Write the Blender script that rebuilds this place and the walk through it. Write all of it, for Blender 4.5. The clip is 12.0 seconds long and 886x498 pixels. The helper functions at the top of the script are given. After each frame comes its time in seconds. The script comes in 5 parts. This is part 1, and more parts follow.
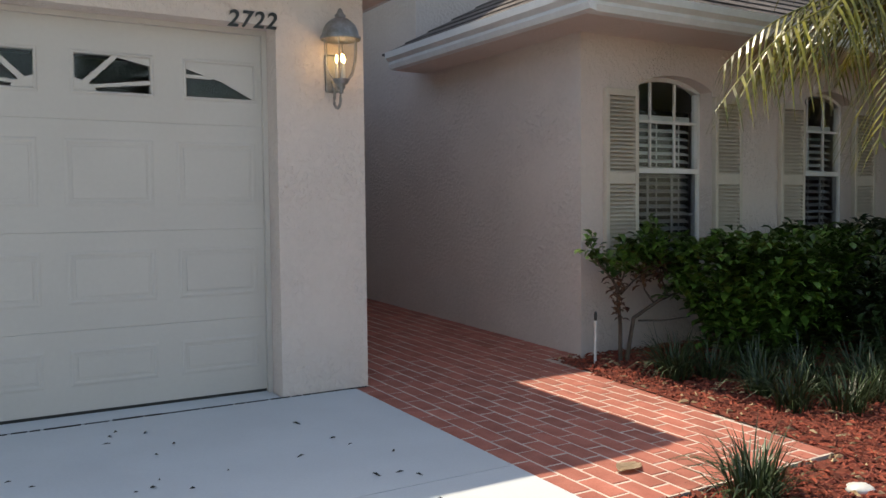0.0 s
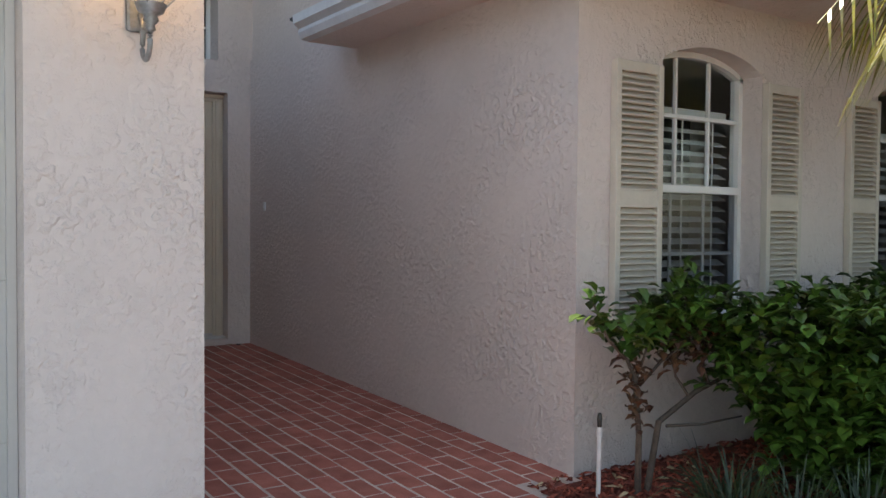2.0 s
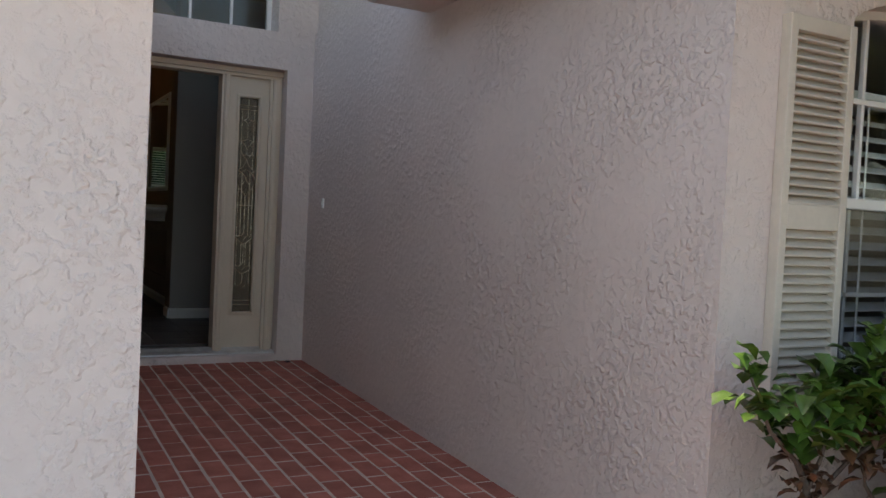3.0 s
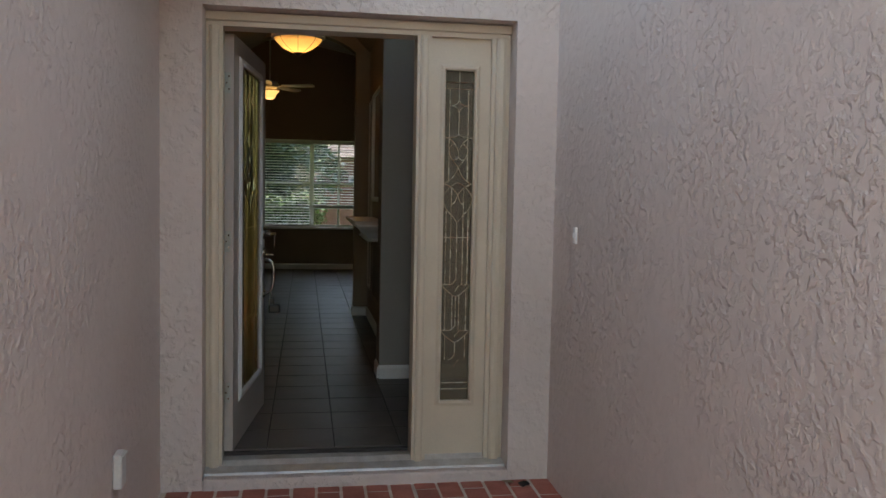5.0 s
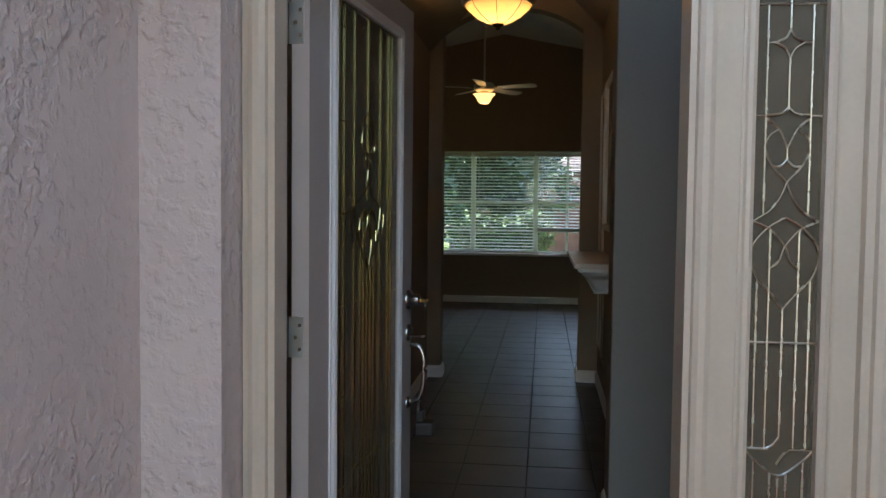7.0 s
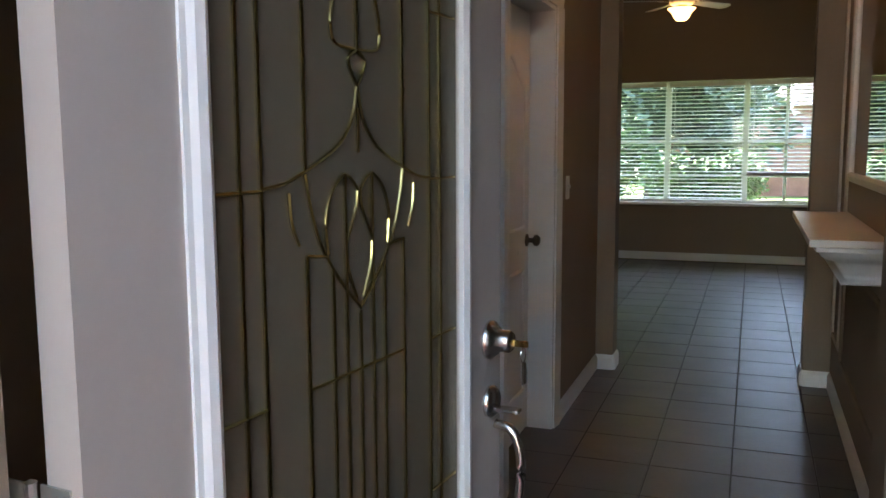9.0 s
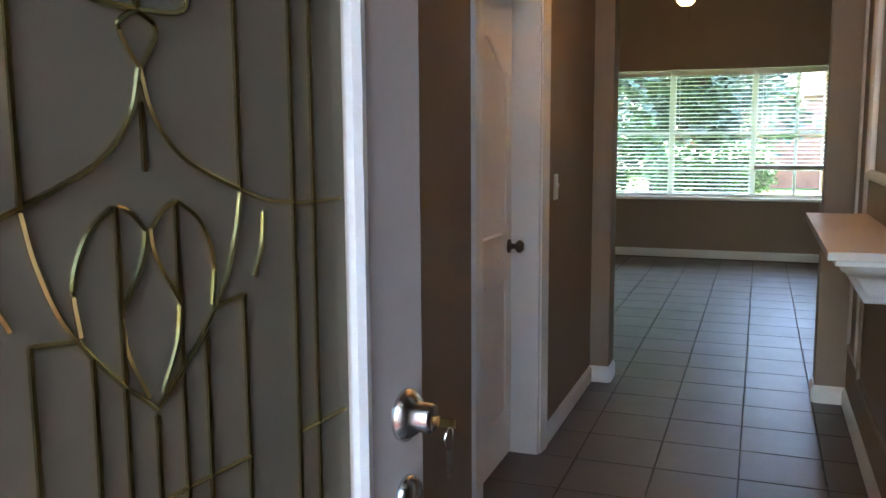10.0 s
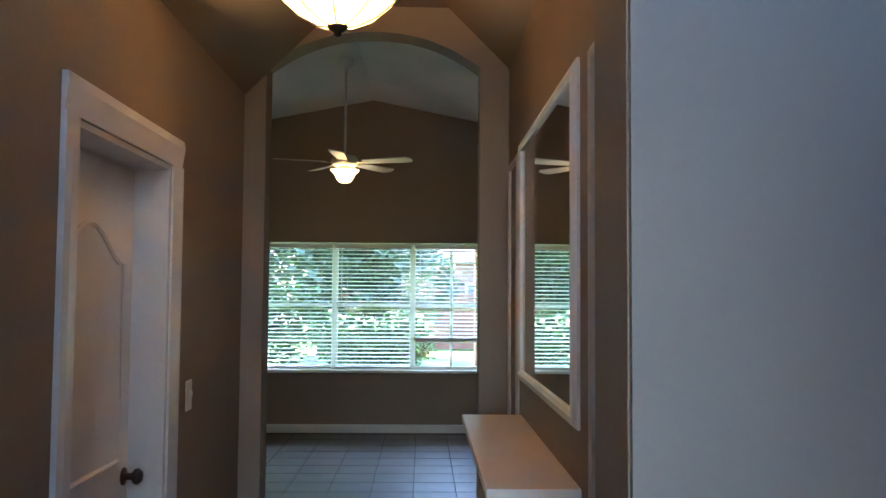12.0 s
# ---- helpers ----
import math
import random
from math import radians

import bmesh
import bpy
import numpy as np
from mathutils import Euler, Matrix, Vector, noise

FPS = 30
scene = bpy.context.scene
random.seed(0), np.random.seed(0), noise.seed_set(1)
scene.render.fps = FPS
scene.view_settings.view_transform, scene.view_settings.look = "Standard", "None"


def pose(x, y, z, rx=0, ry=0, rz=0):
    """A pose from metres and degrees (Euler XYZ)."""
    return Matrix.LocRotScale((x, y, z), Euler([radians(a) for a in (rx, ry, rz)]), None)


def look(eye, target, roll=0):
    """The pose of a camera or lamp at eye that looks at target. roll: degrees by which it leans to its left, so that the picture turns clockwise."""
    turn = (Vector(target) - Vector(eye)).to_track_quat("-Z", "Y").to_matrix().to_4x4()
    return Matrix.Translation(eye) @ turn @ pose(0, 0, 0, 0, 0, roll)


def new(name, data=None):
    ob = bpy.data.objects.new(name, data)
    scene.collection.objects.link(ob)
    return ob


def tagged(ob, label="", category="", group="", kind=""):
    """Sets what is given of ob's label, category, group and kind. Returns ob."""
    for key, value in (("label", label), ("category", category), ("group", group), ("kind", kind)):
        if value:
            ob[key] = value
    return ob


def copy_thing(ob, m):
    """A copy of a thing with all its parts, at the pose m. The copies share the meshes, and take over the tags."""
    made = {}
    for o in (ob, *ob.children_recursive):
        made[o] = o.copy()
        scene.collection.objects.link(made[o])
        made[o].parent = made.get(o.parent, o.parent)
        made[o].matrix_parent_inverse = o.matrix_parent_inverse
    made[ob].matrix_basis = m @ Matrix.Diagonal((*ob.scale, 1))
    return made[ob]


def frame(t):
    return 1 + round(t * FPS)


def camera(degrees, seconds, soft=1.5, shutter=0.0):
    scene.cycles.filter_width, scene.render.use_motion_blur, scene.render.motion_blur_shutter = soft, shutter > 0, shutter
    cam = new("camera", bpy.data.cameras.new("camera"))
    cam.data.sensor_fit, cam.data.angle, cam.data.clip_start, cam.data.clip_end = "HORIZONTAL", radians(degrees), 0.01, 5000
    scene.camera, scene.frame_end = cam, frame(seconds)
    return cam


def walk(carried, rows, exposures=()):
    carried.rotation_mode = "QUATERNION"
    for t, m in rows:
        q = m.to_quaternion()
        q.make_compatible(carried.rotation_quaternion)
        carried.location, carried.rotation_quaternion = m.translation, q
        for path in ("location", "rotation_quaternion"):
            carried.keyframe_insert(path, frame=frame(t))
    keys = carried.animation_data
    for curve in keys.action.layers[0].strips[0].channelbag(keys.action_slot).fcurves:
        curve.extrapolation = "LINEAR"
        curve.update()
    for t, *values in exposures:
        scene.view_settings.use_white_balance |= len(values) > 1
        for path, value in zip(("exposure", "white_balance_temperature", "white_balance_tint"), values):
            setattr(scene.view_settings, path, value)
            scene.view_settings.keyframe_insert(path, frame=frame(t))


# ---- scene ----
cam = camera(55.6, 12.0)
PATH = [
    (0, (0.482, 0.691, 0.984), (1.527, 2.393, 0.886), -0.6),
    (0.5, (0.813, 1.121, 1.007), (1.931, 2.773, 0.866), 0.2),
    (1, (1.133, 1.565, 1.02), (2.362, 3.139, 0.903), 0.3),
    (1.5, (1.476, 2.026, 1.022), (2.669, 3.626, 0.898), -0.6),
    (2, (1.874, 2.558, 1.061), (3.0, 4.21, 1.004), 0.4),
    (2.5, (2.221, 3.025, 1.093), (3.355, 4.671, 1.033), -0.2),
    (3, (2.547, 3.506, 1.124), (3.489, 5.269, 1.057), 2.8),
    (4.8, (3.415, 5.551, 1.372), (3.794, 7.505, 1.168), 2.2),
    (5, (3.478, 5.789, 1.376), (3.803, 7.758, 1.247), 1.1),
    (5.5, (3.562, 6.356, 1.417), (3.631, 8.353, 1.337), -0.0),
    (6, (3.575, 6.929, 1.425), (3.655, 8.927, 1.375), 0.5),
    (6.5, (3.656, 7.473, 1.442), (3.686, 9.473, 1.409), -0.6),
    (6.7, (3.686, 7.68, 1.449), (3.611, 9.678, 1.394), -0.3),
    (8.3, (3.719, 8.997, 1.46), (3.203, 10.919, 1.267), 0.6),
    (8.5, (3.703, 9.112, 1.468), (3.166, 11.029, 1.279), 0.5),
    (9, (3.676, 9.407, 1.479), (2.991, 11.27, 1.237), -0.3),
    (9.5, (3.716, 9.587, 1.504), (2.817, 11.355, 1.255), -1.0),
    (10, (3.671, 9.84, 1.499), (2.972, 11.695, 1.235), -0.4),
    (10.5, (3.606, 10.1, 1.572), (3.39, 12.084, 1.43), -0.2),
    (11, (3.584, 10.17, 1.653), (3.588, 12.17, 1.656), -0.5),
    (11.5, (3.624, 10.257, 1.682), (3.637, 12.254, 1.794), -0.6),
    (12, (3.698, 10.333, 1.671), (3.746, 12.329, 1.775), 0.4),
]
EXPOSURES = [(0.0, 0.62, 8000, 8), (1.5, 1.18, 7900, 8), (2.5, 1.36, 7900, 9), (3.0, 1.36, 8000, 9), (4.8, 2.17, 8700, 8), (5.5, 2.37, 8900, 7), (6.0, 2.47, 8200, 7), (6.5, 2.6, 7400, 6), (6.7, 2.72, 7300, 6), (8.5, 3.9, 7300, 9), (9.0, 4.3, 7500, 8), (9.5, 4.5, 7400, 8), (10.0, 5.08, 6850, 8), (10.5, 4.98, 6500, 8), (12.0, 4.8, 6000, 7)]
walk(cam, [(t, look(eye, target, roll)) for t, eye, target, roll in PATH], EXPOSURES)

# ---- world, sun, lamps ----
world = bpy.data.worlds.new("world")
scene.world = world
world.use_nodes = True
wn = world.node_tree
sky = wn.nodes.new("ShaderNodeTexSky")
sky.sky_type = "NISHITA"
sky.sun_disc = False
SUN_WAY = Vector((0.155, -0.477, -1.0)).normalized()
sky.sun_elevation = math.asin(-SUN_WAY.z)
sky.sun_rotation = math.atan2(-SUN_WAY.x, -SUN_WAY.y)
wn.nodes["Background"].inputs["Strength"].default_value = 0.15
wn.links.new(sky.outputs[0], wn.nodes["Background"].inputs["Color"])
sun_data = bpy.data.lights.new("sun", "SUN")
sun_data.energy, sun_data.angle, sun_data.color = 3.1, radians(0.6), (1.0, 0.95, 0.88)
sun = new("sun", sun_data)
sun.matrix_world = look((0, 0, 20), Vector((0, 0, 20)) + SUN_WAY)


def bulb(name, place, watts, radius, colour):
    data = bpy.data.lights.new(name, "POINT")
    data.energy, data.shadow_soft_size, data.color = watts, radius, colour
    ob = new(name, data)
    ob.location = place
    return ob


# ---- materials ----
def material(name, colour, rough=0.6, metal=0.0, dark=None, scale=6.0, fine=60.0, bump=0.0, bump_scale=80.0, vary=0.25, island=0.0, per_object=0.0, spec=0.5):
    """A surface with stains at one scale and grain at another, and fine relief."""
    m = bpy.data.materials.new(name)
    m.use_nodes = True
    n, l = m.node_tree.nodes, m.node_tree.links
    b = n["Principled BSDF"]
    b.inputs["Metallic"].default_value = metal
    b.inputs["Specular IOR Level"].default_value = spec
    tc = n.new("ShaderNodeTexCoord")
    big, small = n.new("ShaderNodeTexNoise"), n.new("ShaderNodeTexNoise")
    big.inputs["Scale"].default_value, small.inputs["Scale"].default_value = scale, fine
    big.inputs["Detail"].default_value, small.inputs["Detail"].default_value = 5, 3
    geo = n.new("ShaderNodeNewGeometry")
    src = geo.outputs["Position"]
    l.new(src, big.inputs["Vector"])
    l.new(src, small.inputs["Vector"])
    add = n.new("ShaderNodeMath")
    add.operation = "MULTIPLY_ADD"
    l.new(small.outputs[0], add.inputs[0])
    add.inputs[1].default_value = 0.45
    l.new(big.outputs[0], add.inputs[2])
    ramp = n.new("ShaderNodeMapRange")
    ramp.inputs["From Min"].default_value, ramp.inputs["From Max"].default_value = 0.5, 0.95
    l.new(add.outputs[0], ramp.inputs["Value"])
    mix = n.new("ShaderNodeMix")
    mix.data_type = "RGBA"
    d = dark or tuple(c * (1 - vary) for c in colour)
    mix.inputs[6].default_value, mix.inputs[7].default_value = (*d, 1), (*colour, 1)
    l.new(ramp.outputs[0], mix.inputs[0])
    out = mix.outputs[2]
    if island or per_object:
        hsv = n.new("ShaderNodeHueSaturation")
        mr = n.new("ShaderNodeMapRange")
        k = island or per_object
        mr.inputs["To Min"].default_value, mr.inputs["To Max"].default_value = 1 - k, 1 + k
        if island:
            l.new(geo.outputs["Random Per Island"], mr.inputs["Value"])
        else:
            oi = n.new("ShaderNodeObjectInfo")
            l.new(oi.outputs["Random"], mr.inputs["Value"])
        l.new(mr.outputs[0], hsv.inputs["Value"])
        l.new(out, hsv.inputs["Color"])
        out = hsv.outputs[0]
    l.new(out, b.inputs["Base Color"])
    rr = n.new("ShaderNodeMapRange")
    rr.inputs["To Min"].default_value, rr.inputs["To Max"].default_value = min(1, rough + 0.08), max(0.02, rough - 0.08)
    l.new(add.outputs[0], rr.inputs["Value"])
    l.new(rr.outputs[0], b.inputs["Roughness"])
    if bump:
        bn = n.new("ShaderNodeTexNoise")
        bn.inputs["Scale"].default_value, bn.inputs["Detail"].default_value = bump_scale, 4
        l.new(src, bn.inputs["Vector"])
        bp = n.new("ShaderNodeBump")
        bp.inputs["Strength"].default_value, bp.inputs["Distance"].default_value = 1.0, bump
        l.new(bn.outputs[0], bp.inputs["Height"])
        l.new(bp.outputs[0], b.inputs["Normal"])
    return m


def stucco_material(name, colour):
    """Painted knock-down stucco: flattened dabs over a sandy coat."""
    m = material(name, colour, 0.75, vary=0.1, scale=1.3, fine=25)
    n, l = m.node_tree.nodes, m.node_tree.links
    geo = next(x for x in n if x.type == "NEW_GEOMETRY")
    dab, sand, patch = n.new("ShaderNodeTexNoise"), n.new("ShaderNodeTexNoise"), n.new("ShaderNodeTexNoise")
    dab.inputs["Scale"].default_value, dab.inputs["Detail"].default_value, dab.inputs["Distortion"].default_value = 30, 5.0, 0.12
    sand.inputs["Scale"].default_value, sand.inputs["Detail"].default_value = 130, 2
    patch.inputs["Scale"].default_value, patch.inputs["Detail"].default_value = 2.2, 2
    for q in (dab, sand, patch):
        l.new(geo.outputs["Position"], q.inputs["Vector"])
    flat = n.new("ShaderNodeMapRange")
    flat.interpolation_type = "SMOOTHSTEP"
    flat.inputs["From Min"].default_value, flat.inputs["From Max"].default_value = 0.42, 0.66
    l.new(dab.outputs[0], flat.inputs["Value"])
    thick = n.new("ShaderNodeMapRange")
    thick.inputs["From Min"].default_value, thick.inputs["From Max"].default_value = 0.35, 0.65
    thick.inputs["To Min"].default_value, thick.inputs["To Max"].default_value = 0.25, 1.0
    l.new(patch.outputs[0], thick.inputs["Value"])
    worked = n.new("ShaderNodeMath")
    worked.operation = "MULTIPLY"
    l.new(flat.outputs[0], worked.inputs[0])
    l.new(thick.outputs[0], worked.inputs[1])
    mad = n.new("ShaderNodeMath")
    mad.operation = "MULTIPLY_ADD"
    l.new(sand.outputs[0], mad.inputs[0])
    mad.inputs[1].default_value = 0.12
    l.new(worked.outputs[0], mad.inputs[2])
    bp = n.new("ShaderNodeBump")
    bp.inputs["Strength"].default_value, bp.inputs["Distance"].default_value = 1.0, 0.0062
    l.new(mad.outputs[0], bp.inputs["Height"])
    l.new(bp.outputs[0], n["Principled BSDF"].inputs["Normal"])
    return m


def glass_material(name, colour, rough=0.02, milky=0.0):
    """Thin clear glass: mostly see-through, with a mirror sheen."""
    m = bpy.data.materials.new(name)
    m.use_nodes = True
    n, l = m.node_tree.nodes, m.node_tree.links
    n.remove(n["Principled BSDF"])
    tr, gl, mx, lw = n.new("ShaderNodeBsdfTransparent"), n.new("ShaderNodeBsdfGlossy"), n.new("ShaderNodeMixShader"), n.new("ShaderNodeLayerWeight")
    tr.inputs[0].default_value = (*colour, 1)
    gl.inputs["Roughness"].default_value = rough
    po, ma = n.new("ShaderNodeMath"), n.new("ShaderNodeMath")
    po.operation, ma.operation = "POWER", "MULTIPLY_ADD"
    lw.inputs["Blend"].default_value = 0.5
    l.new(lw.outputs["Facing"], po.inputs[0])
    po.inputs[1].default_value = 5.0
    l.new(po.outputs[0], ma.inputs[0])
    ma.inputs[1].default_value, ma.inputs[2].default_value = 0.6, 0.025
    l.new(ma.outputs[0], mx.inputs[0])
    see = tr.outputs[0]
    if milky:
        di, mm = n.new("ShaderNodeBsdfDiffuse"), n.new("ShaderNodeMixShader")
        di.inputs[0].default_value = (0.5, 0.41, 0.29, 1)
        mm.inputs[0].default_value = milky
        l.new(tr.outputs[0], mm.inputs[1])
        l.new(di.outputs[0], mm.inputs[2])
        see = mm.outputs[0]
    l.new(see, mx.inputs[1])
    l.new(gl.outputs[0], mx.inputs[2])
    l.new(mx.outputs[0], n["Material Output"].inputs[0])
    return m


def leaf_material(name, colour, dark, rough=0.35):
    m = material(name, colour, rough, dark=dark, scale=9, fine=70, island=0.45)
    b = m.node_tree.nodes["Principled BSDF"]
    b.inputs["Subsurface Weight"].default_value = 0.0
    b.inputs["Transmission Weight"].default_value = 0.0
    return m


def glow_material(name, colour, strength, base):
    m = material(name, base, 0.4)
    b = m.node_tree.nodes["Principled BSDF"]
    b.inputs["Emission Color"].default_value = (*colour, 1)
    b.inputs["Emission Strength"].default_value = strength
    return m


STUCCO = stucco_material("painted_stucco", (0.69, 0.592, 0.545))
GARAGE_PAINT = material("garage_door_paint", (0.56, 0.52, 0.485), 0.45, vary=0.07, scale=2, fine=40, bump=0.0004, bump_scale=150)
CREAM = material("cream_paint", (0.65, 0.55, 0.43), 0.42, vary=0.1, scale=5, fine=80, bump=0.0003)
SHUTTER = material("shutter_paint", (0.62, 0.55, 0.465), 0.5, vary=0.12, scale=6, fine=60)
DOOR_PAINT = material("door_paint", (0.49, 0.43, 0.385), 0.4, vary=0.06, scale=4, fine=60)
WHITE = material("white_trim_paint", (0.8, 0.79, 0.77), 0.35, vary=0.06, scale=5, fine=60)
GUTTER = material("gutter_paint", (0.74, 0.75, 0.75), 0.45, vary=0.14, scale=4, fine=30)
TAN = material("tan_wall_paint", (0.285, 0.214, 0.152), 0.7, vary=0.08, scale=1.5, fine=50, bump=0.0006, bump_scale=70)
GREIGE = material("pale_grey_wall_paint", (0.31, 0.29, 0.262), 0.7, vary=0.06, scale=1.5, fine=50, bump=0.0005, bump_scale=70)
CEIL = material("white_ceiling_paint", (0.8, 0.8, 0.8), 0.85, vary=0.08, scale=2, fine=40, bump=0.002, bump_scale=45)
CONCRETE = material("painted_concrete", (0.61, 0.645, 0.67), 0.7, vary=0.1, scale=2.0, fine=80, bump=0.001, bump_scale=140)
BRICK = material("brick_paver", (0.48, 0.168, 0.122), 0.75, dark=(0.33, 0.10, 0.072), scale=8, fine=110, bump=0.0012, bump_scale=160, per_object=0.16)
BRICK_REST = material("brick_paver_far", (0.48, 0.168, 0.122), 0.75, dark=(0.33, 0.10, 0.072), scale=8, fine=110, bump=0.0012, bump_scale=160, island=0.16)
MORTAR = material("mortar", (0.74, 0.62, 0.54), 0.9, vary=0.3, scale=9, fine=140, bump=0.002, bump_scale=200)
SOIL = material("ground_soil", (0.13, 0.10, 0.06), 0.95, dark=(0.06, 0.07, 0.025), scale=2.5, fine=40, bump=0.01, bump_scale=30)
MULCH = material("red_mulch", (0.34, 0.072, 0.038), 0.85, dark=(0.12, 0.024, 0.015), scale=14, fine=90, island=0.5)
MULCH_BED = material("mulch_bed", (0.24, 0.05, 0.028), 0.95, dark=(0.09, 0.02, 0.012), scale=20, fine=120, bump=0.012, bump_scale=60)
DRY = material("dry_leaf", (0.46, 0.34, 0.2), 0.8, dark=(0.2, 0.13, 0.07), scale=12, island=0.4)
SHINGLE = material("roof_shingle", (0.13, 0.11, 0.10), 0.85, dark=(0.06, 0.05, 0.05), scale=7, fine=90, bump=0.003, bump_scale=90, island=0.3)
LEAF = leaf_material("hedge_leaf", (0.115, 0.21, 0.032), (0.022, 0.058, 0.012), 0.36)
# Dark leaf; on the right-hand hedge bush it stands in for deep shade.
LEAF_DARK = leaf_material("shrub_leaf_dark", (0.045, 0.085, 0.025), (0.016, 0.034, 0.012))
LEAF_BROWN = leaf_material("withered_leaf", (0.16, 0.075, 0.035), (0.07, 0.03, 0.02))
BLADE = leaf_material("lily_turf", (0.042, 0.072, 0.026), (0.012, 0.026, 0.01), 0.5)
PALM = leaf_material("palm_leaflet", (0.235, 0.195, 0.02), (0.07, 0.085, 0.014))
TREE = leaf_material("tree_leaf", (0.15, 0.215, 0.13), (0.05, 0.085, 0.06), 0.75)
GARDEN_LEAF = leaf_material("garden_shrub_leaf", (0.13, 0.235, 0.075), (0.045, 0.1, 0.035), 0.75)
BARK = material("bark", (0.135, 0.10, 0.075), 0.9, dark=(0.06, 0.045, 0.036), scale=12, fine=70, bump=0.004, bump_scale=60)
TILE = material("floor_tile", (0.108, 0.092, 0.082), 0.44, vary=0.12, scale=4, fine=50, bump=0.00004, bump_scale=60, per_object=0.035)
TILE_REST = material("floor_tile_far", (0.108, 0.092, 0.082), 0.44, vary=0.12, scale=4, fine=50, bump=0.00004, bump_scale=60, island=0.06)
GROUT = material("grout", (0.075, 0.065, 0.058), 0.9, vary=0.2, scale=10)
STEEL = material("satin_nickel", (0.62, 0.6, 0.57), 0.25, 1.0, vary=0.15, scale=20)
GALV = material("worn_zinc", (0.42, 0.44, 0.42), 0.5, 0.8, dark=(0.5, 0.48, 0.42), scale=30, fine=200)
THRESHOLD = material("pale_aluminium", (0.68, 0.67, 0.64), 0.42, 0.4, dark=(0.5, 0.48, 0.45), scale=14, fine=120)
BRASS = material("brass_came", (0.54, 0.44, 0.18), 0.24, 1.0, vary=0.3, scale=25)
LEAD = material("silvered_came", (0.62, 0.58, 0.48), 0.3, 1.0, vary=0.25, scale=25)
PEWTER = material("weathered_pewter", (0.36, 0.36, 0.37), 0.5, 0.6, dark=(0.22, 0.21, 0.2), scale=18, fine=90, bump=0.001)
BLACK = material("black_paint", (0.02, 0.02, 0.02), 0.45, vary=0.3)
DARK = material("dark_gap", (0.03, 0.028, 0.025), 0.8)
# Dark base colour puts the dimness of unlit rooms into walls and floors.
DIMMED_ROOM = material("room_painted_dim", (0.10, 0.095, 0.09), 0.9)
BRONZE = material("dark_bronze", (0.09, 0.07, 0.06), 0.35, 0.8)
PVC = material("white_pvc", (0.75, 0.74, 0.71), 0.4, vary=0.2, scale=20)
PLASTIC = material("white_plastic", (0.78, 0.77, 0.74), 0.35)
BELL = material("doorbell_plastic", (0.93, 0.93, 0.91), 0.3, vary=0.03)
FENCE = material("red_fence_wood", (0.30, 0.14, 0.10), 0.8, scale=5, fine=60)
PINK = material("pink_stucco", (0.46, 0.30, 0.245), 0.8, scale=3)
GRASS = material("lawn", (0.11, 0.2, 0.04), 0.9, dark=(0.06, 0.12, 0.025), scale=4, fine=60, bump=0.01, bump_scale=60)
GLASS = glass_material("window_glass", (0.93, 0.95, 0.95))
COOL_GLASS = glass_material("cool_window_glass", (0.92, 0.93, 0.99))
SCREEN = glass_material("screened_glass", (0.72, 0.73, 0.75), 0.1)
DOOR_GLASS = glass_material("door_glass", (0.52, 0.51, 0.45), 0.12, 0.2)
TINTED = glass_material("tinted_glass", (0.66, 0.72, 0.73))
LANTERN_GLASS = glass_material("lantern_glass", (0.93, 0.92, 0.88), 0.1)
MIRROR = material("mirror_silver", (0.86, 0.88, 0.88), 0.02, 1.0, vary=0.01)
MIRROR.node_tree.nodes["Principled BSDF"].inputs["Roughness"].default_value = 0.01
for link in list(MIRROR.node_tree.nodes["Principled BSDF"].inputs["Roughness"].links):
    MIRROR.node_tree.links.remove(link)
FLAME = glow_material("lit_bulb", (1.0, 0.66, 0.3), 14, (0.9, 0.8, 0.6))
BOWL = glow_material("lit_alabaster", (1.0, 0.56, 0.20), 0.05, (0.8, 0.68, 0.45))
FAN_SHADE = glow_material("lit_fan_shade", (1.0, 0.58, 0.22), 0.3, (0.8, 0.72, 0.55))
PALE_LEAF = material("pale_dry_leaf", (0.62, 0.5, 0.36), 0.8, dark=(0.45, 0.33, 0.22), scale=20)


def vinyl_material(name, colour):
    """Thin vinyl that lets some daylight through."""
    m = material(name, colour, 0.4, vary=0.05)
    n, l = m.node_tree.nodes, m.node_tree.links
    tl, mx = n.new("ShaderNodeBsdfTranslucent"), n.new("ShaderNodeMixShader")
    tl.inputs[0].default_value = (*colour, 1)
    mx.inputs[0].default_value = 0.35
    l.new(n["Principled BSDF"].outputs[0], mx.inputs[1])
    l.new(tl.outputs[0], mx.inputs[2])
    l.new(mx.outputs[0], n["Material Output"].inputs[0])
    return m


SLAT = vinyl_material("blind_vinyl", (0.82, 0.82, 0.8))


def let_through(m, colour, share):
    """Lets lamplight glow through a thin shade."""
    n, l = m.node_tree.nodes, m.node_tree.links
    tl, mx = n.new("ShaderNodeBsdfTranslucent"), n.new("ShaderNodeMixShader")
    tl.inputs[0].default_value = (*colour, 1)
    mx.inputs[0].default_value = share
    l.new(n["Principled BSDF"].outputs[0], mx.inputs[1])
    l.new(tl.outputs[0], mx.inputs[2])
    l.new(mx.outputs[0], n["Material Output"].inputs[0])


let_through(BOWL, (0.93, 0.82, 0.64), 0.5)


# ---- building helpers ----
def mesh_of(name, bm):
    me = bpy.data.meshes.new(name)
    bm.to_mesh(me)
    bm.free()
    return me


